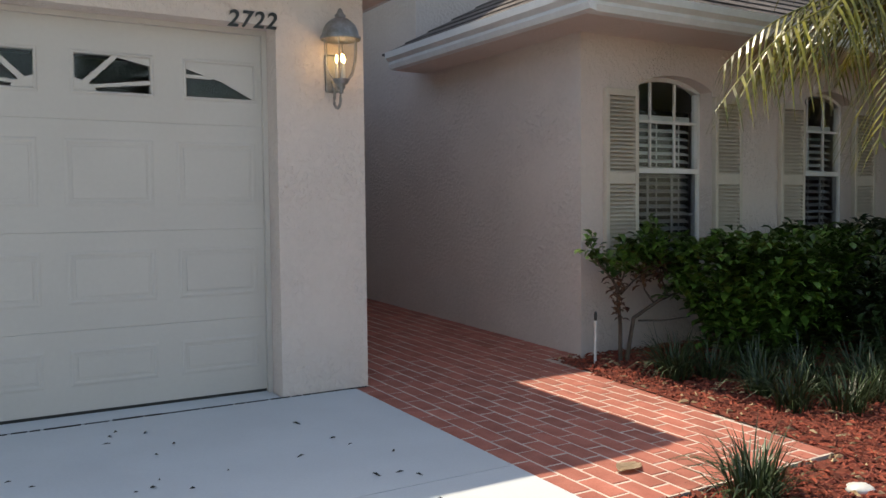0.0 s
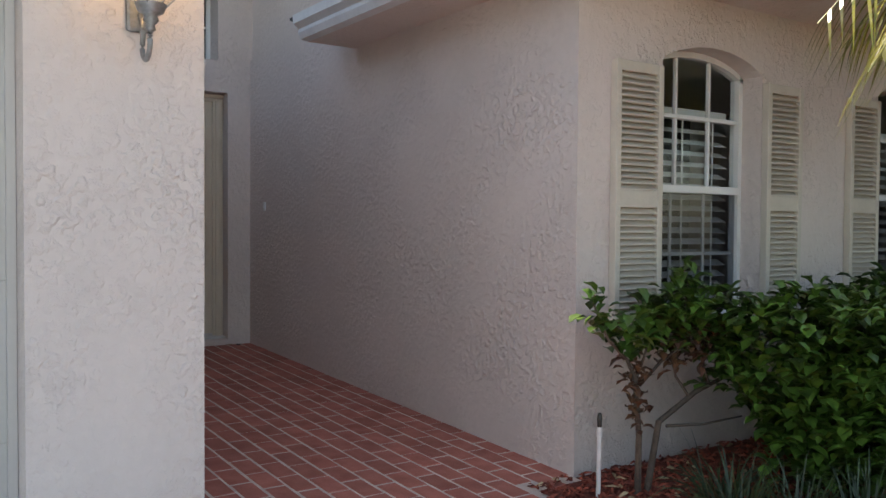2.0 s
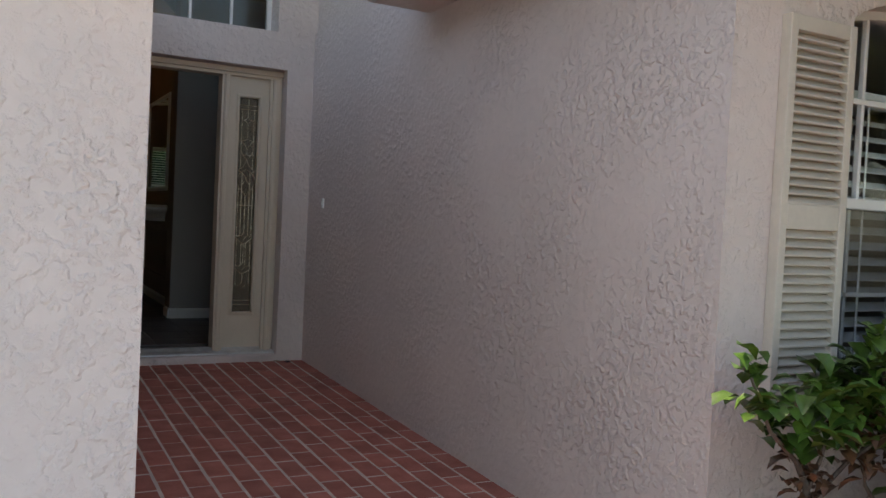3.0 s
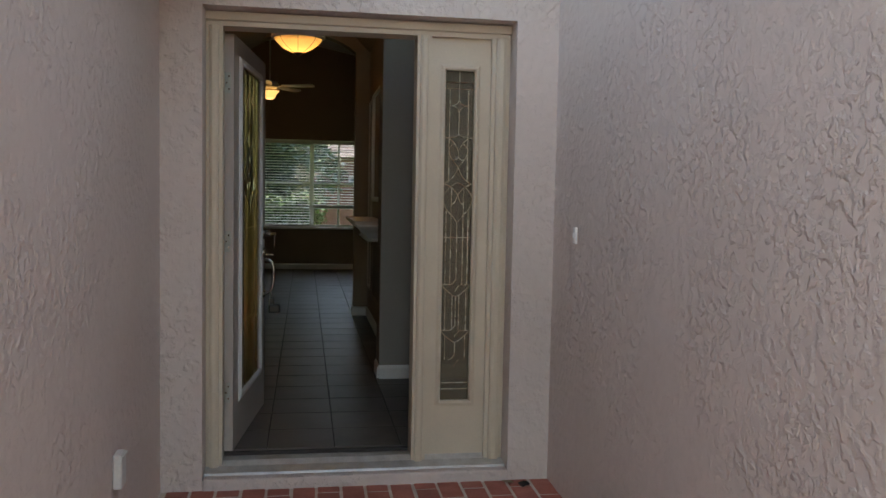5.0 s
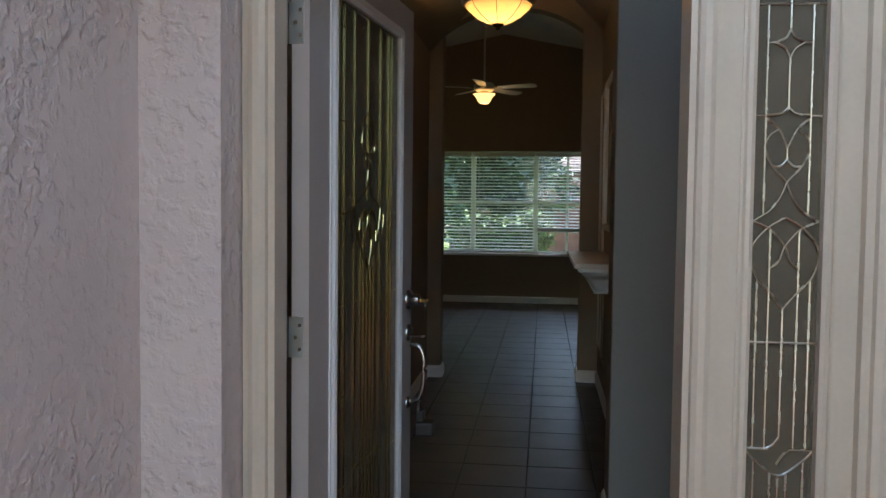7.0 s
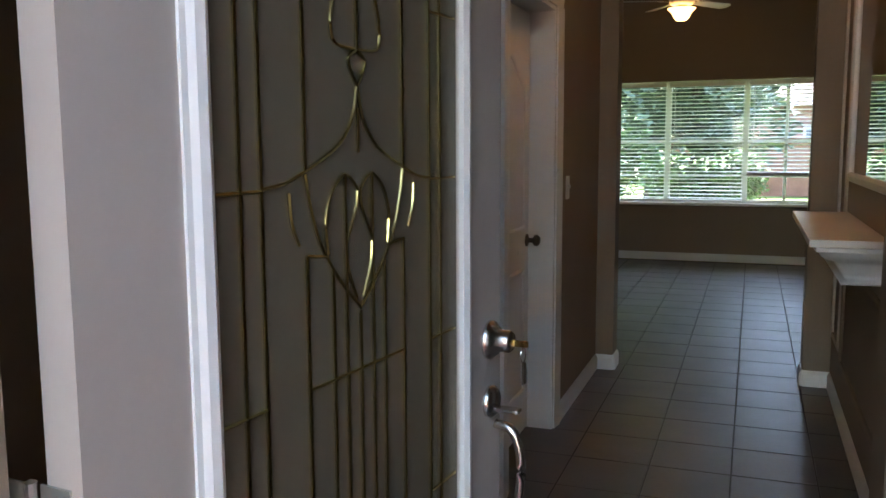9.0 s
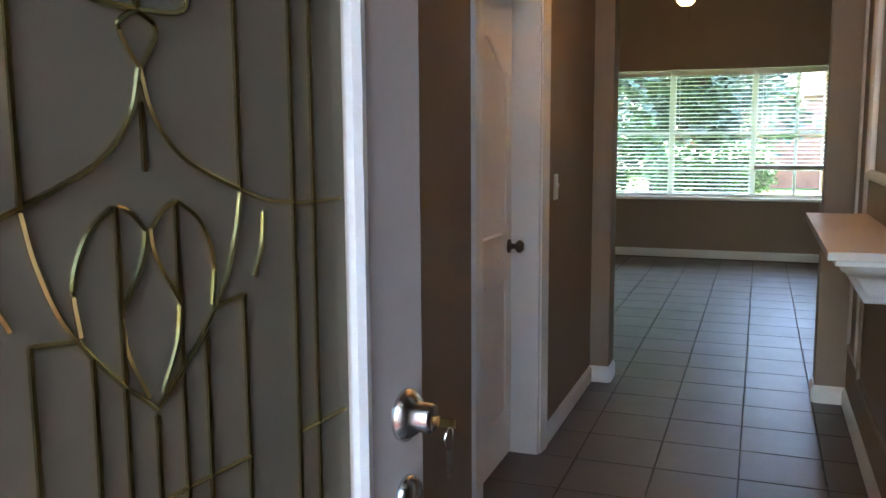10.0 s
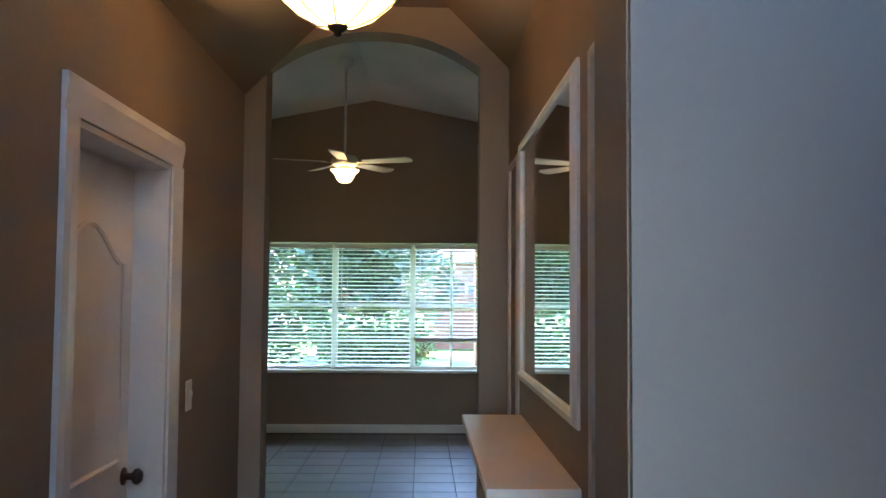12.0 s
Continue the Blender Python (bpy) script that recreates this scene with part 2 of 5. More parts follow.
def part(name, bm, mat, parent, label="", smooth=False):
    """One bmesh as one mesh object under a thing or a part."""
    me = mesh_of(name, bm)
    me.materials.append(mat)
    if smooth:
        for p in me.polygons:
            p.use_smooth = True
    ob = new(name, me)
    ob.parent = parent
    return tagged(ob, label)


def solid(name, bm, mat, label="", category="", kind="", smooth=False, group=""):
    """One bmesh as a top-level object."""
    return tagged(part(name, bm, mat, None, "", smooth), label, category, group, kind)


def thing(name, place, label, category, group="", turn=0.0, kind=""):
    ob = new(name)
    ob.empty_display_size = 0.1
    ob.location = place
    ob.rotation_euler = (0, 0, turn)
    return tagged(ob, label, category, group, kind)


def box(x0, x1, y0, y1, z0, z1, bm=None, bevel=0.0):
    bm = bm or bmesh.new()
    v = [bm.verts.new((x, y, z)) for x in (x0, x1) for y in (y0, y1) for z in (z0, z1)]
    faces = [bm.faces.new([v[i] for i in q]) for q in ((0, 1, 3, 2), (4, 6, 7, 5), (0, 4, 5, 1), (2, 3, 7, 6), (0, 2, 6, 4), (1, 5, 7, 3))]
    if bevel:
        edges = list({e for fc in faces for e in fc.edges})
        bmesh.ops.bevel(bm, geom=edges, offset=bevel, segments=2, affect="EDGES", profile=0.5)
    return bm


def prism(points, axis, a, b, bm=None):
    """A flat outline of (u, v) drawn out along an axis from a to b. axis x: u=y, v=z; y: u=x, v=z; z: u=x, v=y."""
    bm = bm or bmesh.new()

    def at(u, v, w):
        return {"x": (w, u, v), "y": (u, w, v), "z": (u, v, w)}[axis]

    lo = [bm.verts.new(at(u, v, a)) for u, v in points]
    hi = [bm.verts.new(at(u, v, b)) for u, v in points]
    n = len(points)
    made = [bm.faces.new(lo[::-1]), bm.faces.new(hi)] + [bm.faces.new((lo[i], lo[(i + 1) % n], hi[(i + 1) % n], hi[i])) for i in range(n)]
    bmesh.ops.recalc_face_normals(bm, faces=made)
    return bm


def lathe(profile, steps=24, bm=None, centre=(0, 0, 0)):
    """A turned shape from (radius, height) pairs about a vertical axis."""
    bm = bm or bmesh.new()
    cx, cy, cz = centre
    rings = []
    for r, z in profile:
        if r < 1e-4:
            rings.append([bm.verts.new((cx, cy, cz + z))])
        else:
            rings.append([bm.verts.new((cx + r * math.cos(2 * math.pi * i / steps), cy + r * math.sin(2 * math.pi * i / steps), cz + z)) for i in range(steps)])
    for a, b in zip(rings, rings[1:]):
        for i in range(steps):
            j = (i + 1) % steps
            q = [a[i % len(a)], a[j % len(a)], b[j % len(b)], b[i % len(b)]]
            q = [v for k, v in enumerate(q) if v not in q[:k]]
            if len(q) > 2:
                bm.faces.new(q)
    return bm


def tube(points, radius, bm=None, sides=8, taper=1.0):
    """A round rod along a line of points."""
    bm = bm or bmesh.new()
    pts = [Vector(p) for p in points]
    rings = []
    for i, p in enumerate(pts):
        way = (pts[min(i + 1, len(pts) - 1)] - pts[max(i - 1, 0)]).normalized()
        side = way.cross(Vector((0, 0, 1)))
        side = side.normalized() if side.length > 1e-3 else Vector((1, 0, 0))
        up = side.cross(way)
        r = radius * (1 + (taper - 1) * i / max(1, len(pts) - 1))
        rings.append([bm.verts.new(p + r * (math.cos(2 * math.pi * k / sides) * side + math.sin(2 * math.pi * k / sides) * up)) for k in range(sides)])
    for a, b in zip(rings, rings[1:]):
        for k in range(sides):
            bm.faces.new((a[k], a[(k + 1) % sides], b[(k + 1) % sides], b[k]))
    bm.faces.new(rings[0][::-1])
    bm.faces.new(rings[-1])
    return bm


def wall_with_holes(x0, x1, z0, z1, y0, y1, holes, bm=None):
    """A wall along x with square openings (hx0, hx1, hz0, hz1), none above another."""
    bm = bm or bmesh.new()
    at = x0
    for hx0, hx1, hz0, hz1 in sorted(holes):
        box(at, hx0, y0, y1, z0, z1, bm)
        if hz0 > z0:
            box(hx0, hx1, y0, y1, z0, hz0, bm)
        if hz1 < z1:
            box(hx0, hx1, y0, y1, hz1, z1, bm)
        at = hx1
    box(at, x1, y0, y1, z0, z1, bm)
    return bm


def ground_z(y):
    """The front ground rises gently to the porch."""
    return -0.0346 * (9.69 - max(-8.0, min(9.69, y)))


def sheared(bm):
    for v in bm.verts:
        v.co.z += ground_z(v.co.y)
    return bm


# ---- ground ----
bm = bmesh.new()
xs = [-300, -60, -12, -3, 2, 3, 4, 5, 6, 8, 12, 60, 300]
ys = [-300, -60, -8, -4, 0, 2, 4, 6, 9.69, 12, 20, 60, 300]
grid = [[bm.verts.new((x, y, ground_z(y) - 0.05)) for y in ys] for x in xs]
for i in range(len(xs) - 1):
    for j in range(len(ys) - 1):
        bm.faces.new((grid[i][j], grid[i + 1][j], grid[i + 1][j + 1], grid[i][j + 1]))
solid("ground", bm, SOIL, "brown soil and patchy lawn round the house", "ground", "structure")

driveway = thing("driveway", (0, 0, 0), "pale blue-grey painted concrete driveway with dark specks", "driveway", kind="structure")
for j in range(8):
    part("slab", sheared(box(-3.4, 2.75, -7.9 + j * 1.67, -7.9 + (j + 1) * 1.67 - 0.006, -0.12, 0.0)), CONCRETE, driveway)
bm = box(-2.55, 2.26, 5.466, 5.9, -0.1, 0.004)
sheared(bm)
solid("garage_apron", bm, CONCRETE, "grey concrete apron under the garage door", "driveway", "structure")

# ---- garage ----
GY = 5.46
bm = prism([(-3.2, -0.3), (-2.55, -0.3), (-2.55, 2.06), (2.27, 2.06), (2.27, -0.3), (2.84, -0.3), (2.84, 2.5), (-3.2, 2.5)], "y", GY, GY + 0.22)
solid("wall_garage_front", bm, STUCCO, "pale painted stucco wall round the garage door", "wall", "structure")
solid("wall_garage_side", box(2.62, 2.84, GY + 0.22, 9.69, -0.3, 2.5), STUCCO, "pale painted stucco side wall of the garage", "wall", "structure")
solid("wall_garage_back", box(-3.2, 2.62, 9.69, 9.9, -0.3, 2.5), STUCCO, "plain stucco wall", "wall", "structure")
solid("wall_garage_left", box(-3.2, -2.98, GY + 0.22, 9.69, -0.3, 2.5), STUCCO, "plain stucco wall", "wall", "structure")


def hip_roof(x0, x1, y0, y1, z, slope):
    """A hip roof over an eave rectangle, in overlapping courses."""
    bm = bmesh.new()
    half = min(x1 - x0, y1 - y0) / 2
    n = int(half / 0.16)
    for k in range(n):
        a, b = half * k / n, half * (k + 1) / n
        za, zb = z + a * slope + 0.014, z + b * slope
        o = [(x0 + a, y0 + a, za), (x1 - a, y0 + a, za), (x1 - a, y1 - a, za), (x0 + a, y1 - a, za)]
        i = [(x0 + b, y0 + b, zb), (x1 - b, y0 + b, zb), (x1 - b, y1 - b, zb), (x0 + b, y1 - b, zb)]
        lo = [(p[0], p[1], p[2] - 0.018) for p in o]
        for q in range(4):
            r = (q + 1) % 4
            bm.faces.new([bm.verts.new(p) for p in (o[q], o[r], i[r], i[q])])
            bm.faces.new([bm.verts.new(p) for p in (lo[q], lo[r], o[r], o[q])])
    return bm


def eave(name, x0, x1, y0, y1, inner, zs, zt, label):
    """Soffit, fascia and gutter round an eave rectangle; inner is the wall rectangle."""
    t = thing(name, (x0, y0, zs), label, "eave", kind="structure")
    ix0, ix1, iy0, iy1 = inner
    bm = bmesh.new()
    box(x0, x1, y0, iy0, zs, zs + 0.02, bm)
    box(x0, ix0, iy0, y1, zs, zs + 0.02, bm)
    box(ix1, x1, iy0, y1, zs, zs + 0.02, bm)
    for v in bm.verts:
        v.co -= Vector((x0, y0, zs))
    part("soffit", bm, STUCCO, t, "painted soffit boards")
    profile = [(0.0, 0.0), (-0.055, 0.01), (-0.075, 0.05), (-0.07, 0.075), (-0.11, 0.105), (-0.115, zt - zs), (-0.1, zt - zs), (-0.1, zt - zs - 0.02), (0.0, zt - zs - 0.02)]
    lx, ly = x1 - x0, y1 - y0
    bm = prism(profile, "x", 0, lx)
    part("gutter", bm, GUTTER, t, "white painted metal gutter")
    bm = prism(profile, "y", -0.1, ly)
    part("gutter", bm, GUTTER, t, "white painted metal gutter")
    bm = prism([(-u, v) for u, v in profile], "y", -0.1, ly)
    for v in bm.verts:
        v.co.x += lx
    part("gutter", bm, GUTTER, t, "white painted metal gutter")
    return t


eave("eave_garage", -3.6, 3.2, 5.05, 9.69, (-3.2, 2.84, GY, 9.69), 2.40, 2.54, "painted soffit and white gutter of the garage")
solid("roof_garage", hip_roof(-3.66, 3.26, 4.99, 9.95, 2.52, 0.36), SHINGLE, "dark grey-brown shingle roof of the garage", "roof", "structure")

# ---- right-hand wing ----
WX, WY = 4.66, 5.515
OPEN1, OPEN2 = (5.248, 6.085), (7.315, 8.06)
SILL, SPRING, APEX = 0.55, 1.92, 2.026


def arch_z(x, x0, x1):
    u = (2 * x - x0 - x1) / (x1 - x0)
    return SPRING + (APEX - SPRING) * (1 - u * u) ** 0.8 if abs(u) < 1 else SPRING


bm = bmesh.new()
box(WX, OPEN1[0], WY, WY + 0.2, -0.3, 2.3, bm)
box(OPEN1[1], OPEN2[0], WY, WY + 0.2, -0.3, 2.3, bm)
box(OPEN2[1], 9.3, WY, WY + 0.2, -0.3, 2.3, bm)
for o in (OPEN1, OPEN2):
    box(*o, WY, WY + 0.2, -0.3, SILL, bm)
    steps = 20
    for k in range(steps):
        xa, xb = (o[0] + (o[1] - o[0]) * (k + d) / steps for d in (0, 1))
        prism([(xa, arch_z(xa, *o)), (xb, arch_z(xb, *o)), (xb, 2.3), (xa, 2.3)], "y", WY, WY + 0.2, bm)
bmesh.ops.remove_doubles(bm, verts=bm.verts, dist=1e-5)
solid("wall_wing_front", bm, STUCCO, "pale painted rough stucco wall with two arched windows", "wall", "structure")
solid("wall_wing_side", box(WX, WX + 0.2, WY + 0.2, 9.69, -0.3, 2.5), STUCCO, "pale pinkish rough stucco wall along the brick walk", "wall", "structure")
solid("wall_wing_right", box(9.1, 9.3, WY + 0.2, 9.69, -0.3, 2.24), STUCCO, "plain stucco wall", "wall", "structure")
# Wall and floor inside are coloured dark in place of real shade.
solid("wall_wing_back", box(WX + 0.2, 9.1, 8.5, 8.6, -0.3, 2.24), DIMMED_ROOM, "wall inside the wing, coloured dark for an unlit room", "wall", "structure")
solid("ceiling_wing", box(WX + 0.2, 9.1, WY + 0.2, 8.5, 2.2, 2.24), CEIL, "white ceiling inside the wing", "ceiling", "structure")
solid("floor_wing", box(WX + 0.2, 9.1, WY + 0.2, 8.5, -0.02, 0.08), DIMMED_ROOM, "floor inside the wing, coloured dark for an unlit room", "floor", "structure")
eave("eave_wing", 4.31, 9.75, 5.05, 7.75, (WX, 9.3, WY, 7.75), 2.28, 2.44, "painted soffit with a white metal gutter")
solid("roof_wing", hip_roof(4.22, 9.84, 4.97, 7.85, 2.43, 0.6), SHINGLE, "dark grey-brown shingle roof over the wing", "roof", "structure")

# ---- entry porch ----
DY = 9.69
solid("ceiling_porch", box(2.84, 4.68, 7.57, 9.69, 4.6, 4.7), STUCCO, "painted porch ceiling", "ceiling", "structure")
solid("roof_porch", box(2.5, 4.95, 7.5, 10.2, 4.7, 4.9), GUTTER, "white fascia of the porch roof", "roof", "structure")
bm = box(4.68, 6.2, 8.0, 9.69, 2.5, 4.6)
solid("wall_porch_gable", bm, STUCCO, "pale stucco wall rising behind the roof", "wall", "structure")
RX0, RX1, RZ = 3.022, 4.458, 2.197
TX0, TX1, TZ0, TZ1 = 3.16, 4.372, 2.472, 3.08
bm = bmesh.new()
box(2.62, RX0, DY, DY + 0.26, -0.3, 4.6, bm)
box(RX1, 4.68, DY, DY + 0.26, -0.3, 4.6, bm)
box(RX0, RX1, DY, DY + 0.26, RZ, TZ0, bm)
box(RX0, TX0, DY, DY + 0.26, TZ0, TZ1, bm)
box(TX1, RX1, DY, DY + 0.26, TZ0, TZ1, bm)
box(RX0, RX1, DY, DY + 0.26, TZ1, 4.6, bm)
bmesh.ops.remove_doubles(bm, verts=bm.verts, dist=1e-5)
solid("wall_entry", bm, STUCCO, "pale painted stucco wall round the front door", "wall", "structure")
bm = box(RX0 + 0.002, RX1 - 0.002, DY - 0.012, DY + 0.26, -0.2, 0.052, None, 0.008)
solid("door_step", bm, STUCCO, "painted step under the front door", "step", "structure")

# ---- front door set ----
FY = 9.79
door_1 = thing("door_1", (3.7, FY, 0.05), "cream painted front door frame with a leaded sidelight", "door frame", kind="structure")


def local(bm, place):
    for v in bm.verts:
        v.co -= Vector(place)
    return bm


D1 = (3.7, FY, 0.05)


def stepped_post(x0, x1, z0, z1, y0):
    """An upright moulding with two small steps at each side."""
    w = x1 - x0
    pts = [(x0, y0 + 0.15), (x0, y0 + 0.02), (x0 + 0.2 * w, y0 + 0.02), (x0 + 0.24 * w, y0 + 0.006), (x0 + 0.4 * w, y0), (x0 + 0.6 * w, y0), (x0 + 0.76 * w, y0 + 0.006), (x0 + 0.8 * w, y0 + 0.02), (x1, y0 + 0.02), (x1, y0 + 0.15)]
    return prism(pts, "z", z0, z1)


bm = stepped_post(RX0 + 0.003, 3.1, 0.05, 2.13, FY)
for v in bm.verts:
    v.co.y = min(v.co.y, 9.9)
box(RX0 + 0.003, 3.055, 9.9, 9.955, 0.05, 2.13, bm)
part("jamb", local(bm, D1), CREAM, door_1)
part("jamb", local(stepped_post(4.365, RX1 - 0.003, 0.05, 2.13, FY), D1), CREAM, door_1)
part("mullion", local(stepped_post(4.002, 4.07, 0.05, 2.13, FY), D1), CREAM, door_1)
bm = prism([(FY + 0.15, 2.13), (FY + 0.02, 2.13), (FY + 0.018, 2.15), (FY, 2.155), (FY - 0.004, 2.19), (FY + 0.15, 2.19)], "x", RX0 + 0.003, RX1 - 0.003)
part("head", local(bm, D1), CREAM, door_1)
bm = prism([(FY - 0.06, 0.052), (FY - 0.055, 0.062), (FY + 0.02, 0.072), (FY + 0.05, 0.09), (FY + 0.1, 0.09), (FY + 0.15, 0.08), (FY + 0.15, 0.052)], "x", RX0 + 0.003, RX1 - 0.003)
part("sill", local(bm, D1), THRESHOLD, door_1, "pale worn metal threshold")
SX0, SX1, SZ0, SZ1 = 4.144, 4.288, 0.358, 1.977
bm = bmesh.new()
sy0, sy1 = FY + 0.05, FY + 0.09
box(4.07, SX0, sy0, sy1, 0.09, 2.13, bm)
box(SX1, 4.365, sy0, sy1, 0.09, 2.13, bm)
box(SX0, SX1, sy0, sy1, 0.09, SZ0, bm)
box(SX0, SX1, sy0, sy1, SZ1, 2.13, bm)
part("sidelight_panel", local(bm, D1), CREAM, door_1)


def frame_moulding(x0, x1, z0, z1, w, y0, y1, axis="y"):
    """A mitred picture-frame moulding round a rectangle: an inner opening x0..x1, z0..z1 and a width w."""
    bm = bmesh.new()
    prof = [(0.0, y1), (0.0, y0 + 0.35 * (y1 - y0)), (0.3, y0), (0.62, y0 + 0.15 * (y1 - y0)), (0.8, y0 + 0.5 * (y1 - y0)), (1.0, y0 + 0.6 * (y1 - y0)), (1.0, y1)]
    loops = []
    for s, y in prof:
        e = w * s
        c = [(x0 - e, z0 - e), (x1 + e, z0 - e), (x1 + e, z1 + e), (x0 - e, z1 + e)]
        loops.append([bm.verts.new((u, y, v) if axis == "y" else (y, u, v)) for u, v in c])
    for a, b in zip(loops, loops[1:]):
        for k in range(4):
            bm.faces.new((a[k], a[(k + 1) % 4], b[(k + 1) % 4], b[k]))
    bmesh.ops.recalc_face_normals(bm, faces=bm.faces)
    return bm


part("glass_moulding", local(frame_moulding(SX0, SX1, SZ0, SZ1, 0.028, sy0 - 0.014, sy0 + 0.002), D1), CREAM, door_1)
g = part("sidelight_glass", local(box(SX0, SX1, sy0 + 0.018, sy0 + 0.022, SZ0, SZ1), D1), DOOR_GLASS, door_1, "bevelled leaded glass")
g.visible_shadow = False


def smooth_line(points, n=8):
    """A rounded line through control points (Catmull-Rom)."""
    p = [Vector((*q, 0)) for q in points]
    p = [2 * p[0] - p[1]] + p + [2 * p[-1] - p[-2]]
    out = []
    for i in range(1, len(p) - 2):
        for k in range(n):
            t = k / n
            a, b, c, d = p[i - 1], p[i], p[i + 1], p[i + 2]
            out.append(0.5 * (2 * b + (c - a) * t + (2 * a - 5 * b + 4 * c - d) * t * t + (3 * b - a - 3 * c + d) * t ** 3))
    out.append(p[-2])
    return [(v.x, v.y) for v in out]


def came(lines, radius, put):
    """Came strips along flat lines, set out by put(u, v)."""
    bm = bmesh.new()
    for line in lines:
        tube([put(u, v) for u, v in line], radius, bm, 5)
    return bm


def mirrored(line):
    return [(-u, v) for u, v in line]


# sidelight came: u across from the middle, v up from the glass's foot
h, w = SZ1 - SZ0, (SX1 - SX0) / 2
def down(points):
    """Points given as (across, distance below the glass's head)."""
    return [(u, h - d) for u, d in points]


side_lines = [down(q) for q in (
    [(-w, 0.055), (w, 0.055)], [(-w, 0.087), (w, 0.087)], [(-w, 0.81), (w, 0.81)], [(-w, 1.533), (w, 1.533)], [(-w, 1.564), (w, 1.564)],
    [(0, 0), (0, 0.14)], [(0, 0.2), (0, 0.31)], [(0, 0.39), (0, 0.42)], [(0, 0.735), (0, 1.02)], [(0, 1.1), (0, 1.25)], [(0, 1.33), (0, 1.4)])]
for bowl in (1.043, 1.271):
    side_lines.append(smooth_line(down([(-w, bowl), (-0.05, bowl + 0.025), (0, bowl + 0.058), (0.05, bowl + 0.025), (w, bowl)])))
    side_lines.append(down([(-w, bowl), (-0.022, bowl)]))
    side_lines.append(down([(w, bowl), (0.02, bowl)]))
for fan_z in (1.043, 1.271, 1.418):
    side_lines.append(smooth_line(down([(-0.03, fan_z), (-0.014, fan_z - 0.008), (0, fan_z - 0.026)])))
    side_lines.append(smooth_line(down([(0.024, fan_z), (0.01, fan_z + 0.012), (-0.004, fan_z + 0.034)])))
for line in (down([(-0.046, 0.087), (-0.046, 0.537)]), down([(-w, 0.323), (-0.046, 0.323)]), down([(-0.028, 0.168), (-0.046, 0.168)]),
             smooth_line(down([(0, 0.14), (-0.01, 0.158), (-0.028, 0.168), (-0.01, 0.18), (0, 0.2)]), 4),
             smooth_line(down([(-0.046, 0.321), (-0.016, 0.318), (0, 0.305)])),
             smooth_line(down([(-0.046, 0.327), (-0.018, 0.352), (0, 0.39)])),
             smooth_line(down([(-0.022, 0.352), (-0.04, 0.368), (-0.046, 0.392), (-0.03, 0.43), (0, 0.464)])),
             smooth_line(down([(-0.03, 0.43), (-0.014, 0.43), (0, 0.417)])),
             smooth_line(down([(0, 0.464), (-0.012, 0.495), (-0.034, 0.525), (-w + 0.004, 0.548)])),
             smooth_line(down([(w - 0.004, 0.548), (0.03, 0.566), (0, 0.602), (-0.012, 0.634), (-0.032, 0.652)])),
             smooth_line(down([(0, 0.54), (-0.034, 0.56), (-w + 0.007, 0.596), (-w + 0.002, 0.628), (-0.056, 0.67), (-0.022, 0.708), (0, 0.736)])),
             down([(-0.03, 0.565), (-0.03, 1.043)]), down([(-0.055, 0.675), (-0.055, 1.043)]),
             down([(-0.017, 1.098), (-0.017, 1.271)]), down([(-0.052, 1.07), (-0.052, 1.271)]), down([(-0.05, 1.298), (-0.05, 1.418)])):
    side_lines += [line, mirrored(line)]
part("came", local(came(side_lines, 0.0026, lambda u, v: ((SX0 + SX1) / 2 + u, sy0 + 0.014, SZ0 + v)), D1), LEAD, door_1, "silvered came lines in the glass")

# transom above the door
door_transom = thing("window_transom", (3.79, DY + 0.2, TZ0), "white framed transom window above the door", "window", kind="structure")
TP = (3.79, DY + 0.2, TZ0)
bm = bmesh.new()
box(TX0, TX1, DY + 0.2, DY + 0.24, TZ0, TZ0 + 0.035, bm)
box(TX0, TX1, DY + 0.2, DY + 0.24, TZ1 - 0.035, TZ1, bm)
for x in (TX0, TX1 - 0.035):
    box(x, x + 0.035, DY + 0.2, DY + 0.24, TZ0 + 0.035, TZ1 - 0.035, bm)
part("window_frame", local(bm, TP), WHITE, door_transom)
for k in range(1, 4):
    x = TX0 + (TX1 - TX0) * k / 4
    part("muntin", local(box(x - 0.009, x + 0.009, DY + 0.205, DY + 0.235, TZ0 + 0.035, TZ1 - 0.035), TP), WHITE, door_transom)
part("muntin", local(box(TX0 + 0.035, TX1 - 0.035, DY + 0.207, DY + 0.233, TZ0 + 0.3, TZ0 + 0.318), TP), WHITE, door_transom)
g = part("pane", local(box(TX0 + 0.03, TX1 - 0.03, DY + 0.218, DY + 0.222, TZ0 + 0.03, TZ1 - 0.03), TP), GLASS, door_transom)
g.visible_shadow = False
part("window_sill", local(box(TX0 - 0.01, TX1 + 0.01, DY + 0.13, DY + 0.2, TZ0 - 0.012, TZ0 + 0.012, None, 0.004), TP), WHITE, door_transom)

# door leaf, swung open inwards
LEAF_TURN = math.atan2(0.9943, 0.112)
LW, LT, LZ0, LZ1 = 0.938, 0.045, 0.1, 2.122
leaf = thing("front_door", (3.138, 9.957, 0.1), "open cream front door with a tall leaded glass panel", "door", turn=LEAF_TURN)
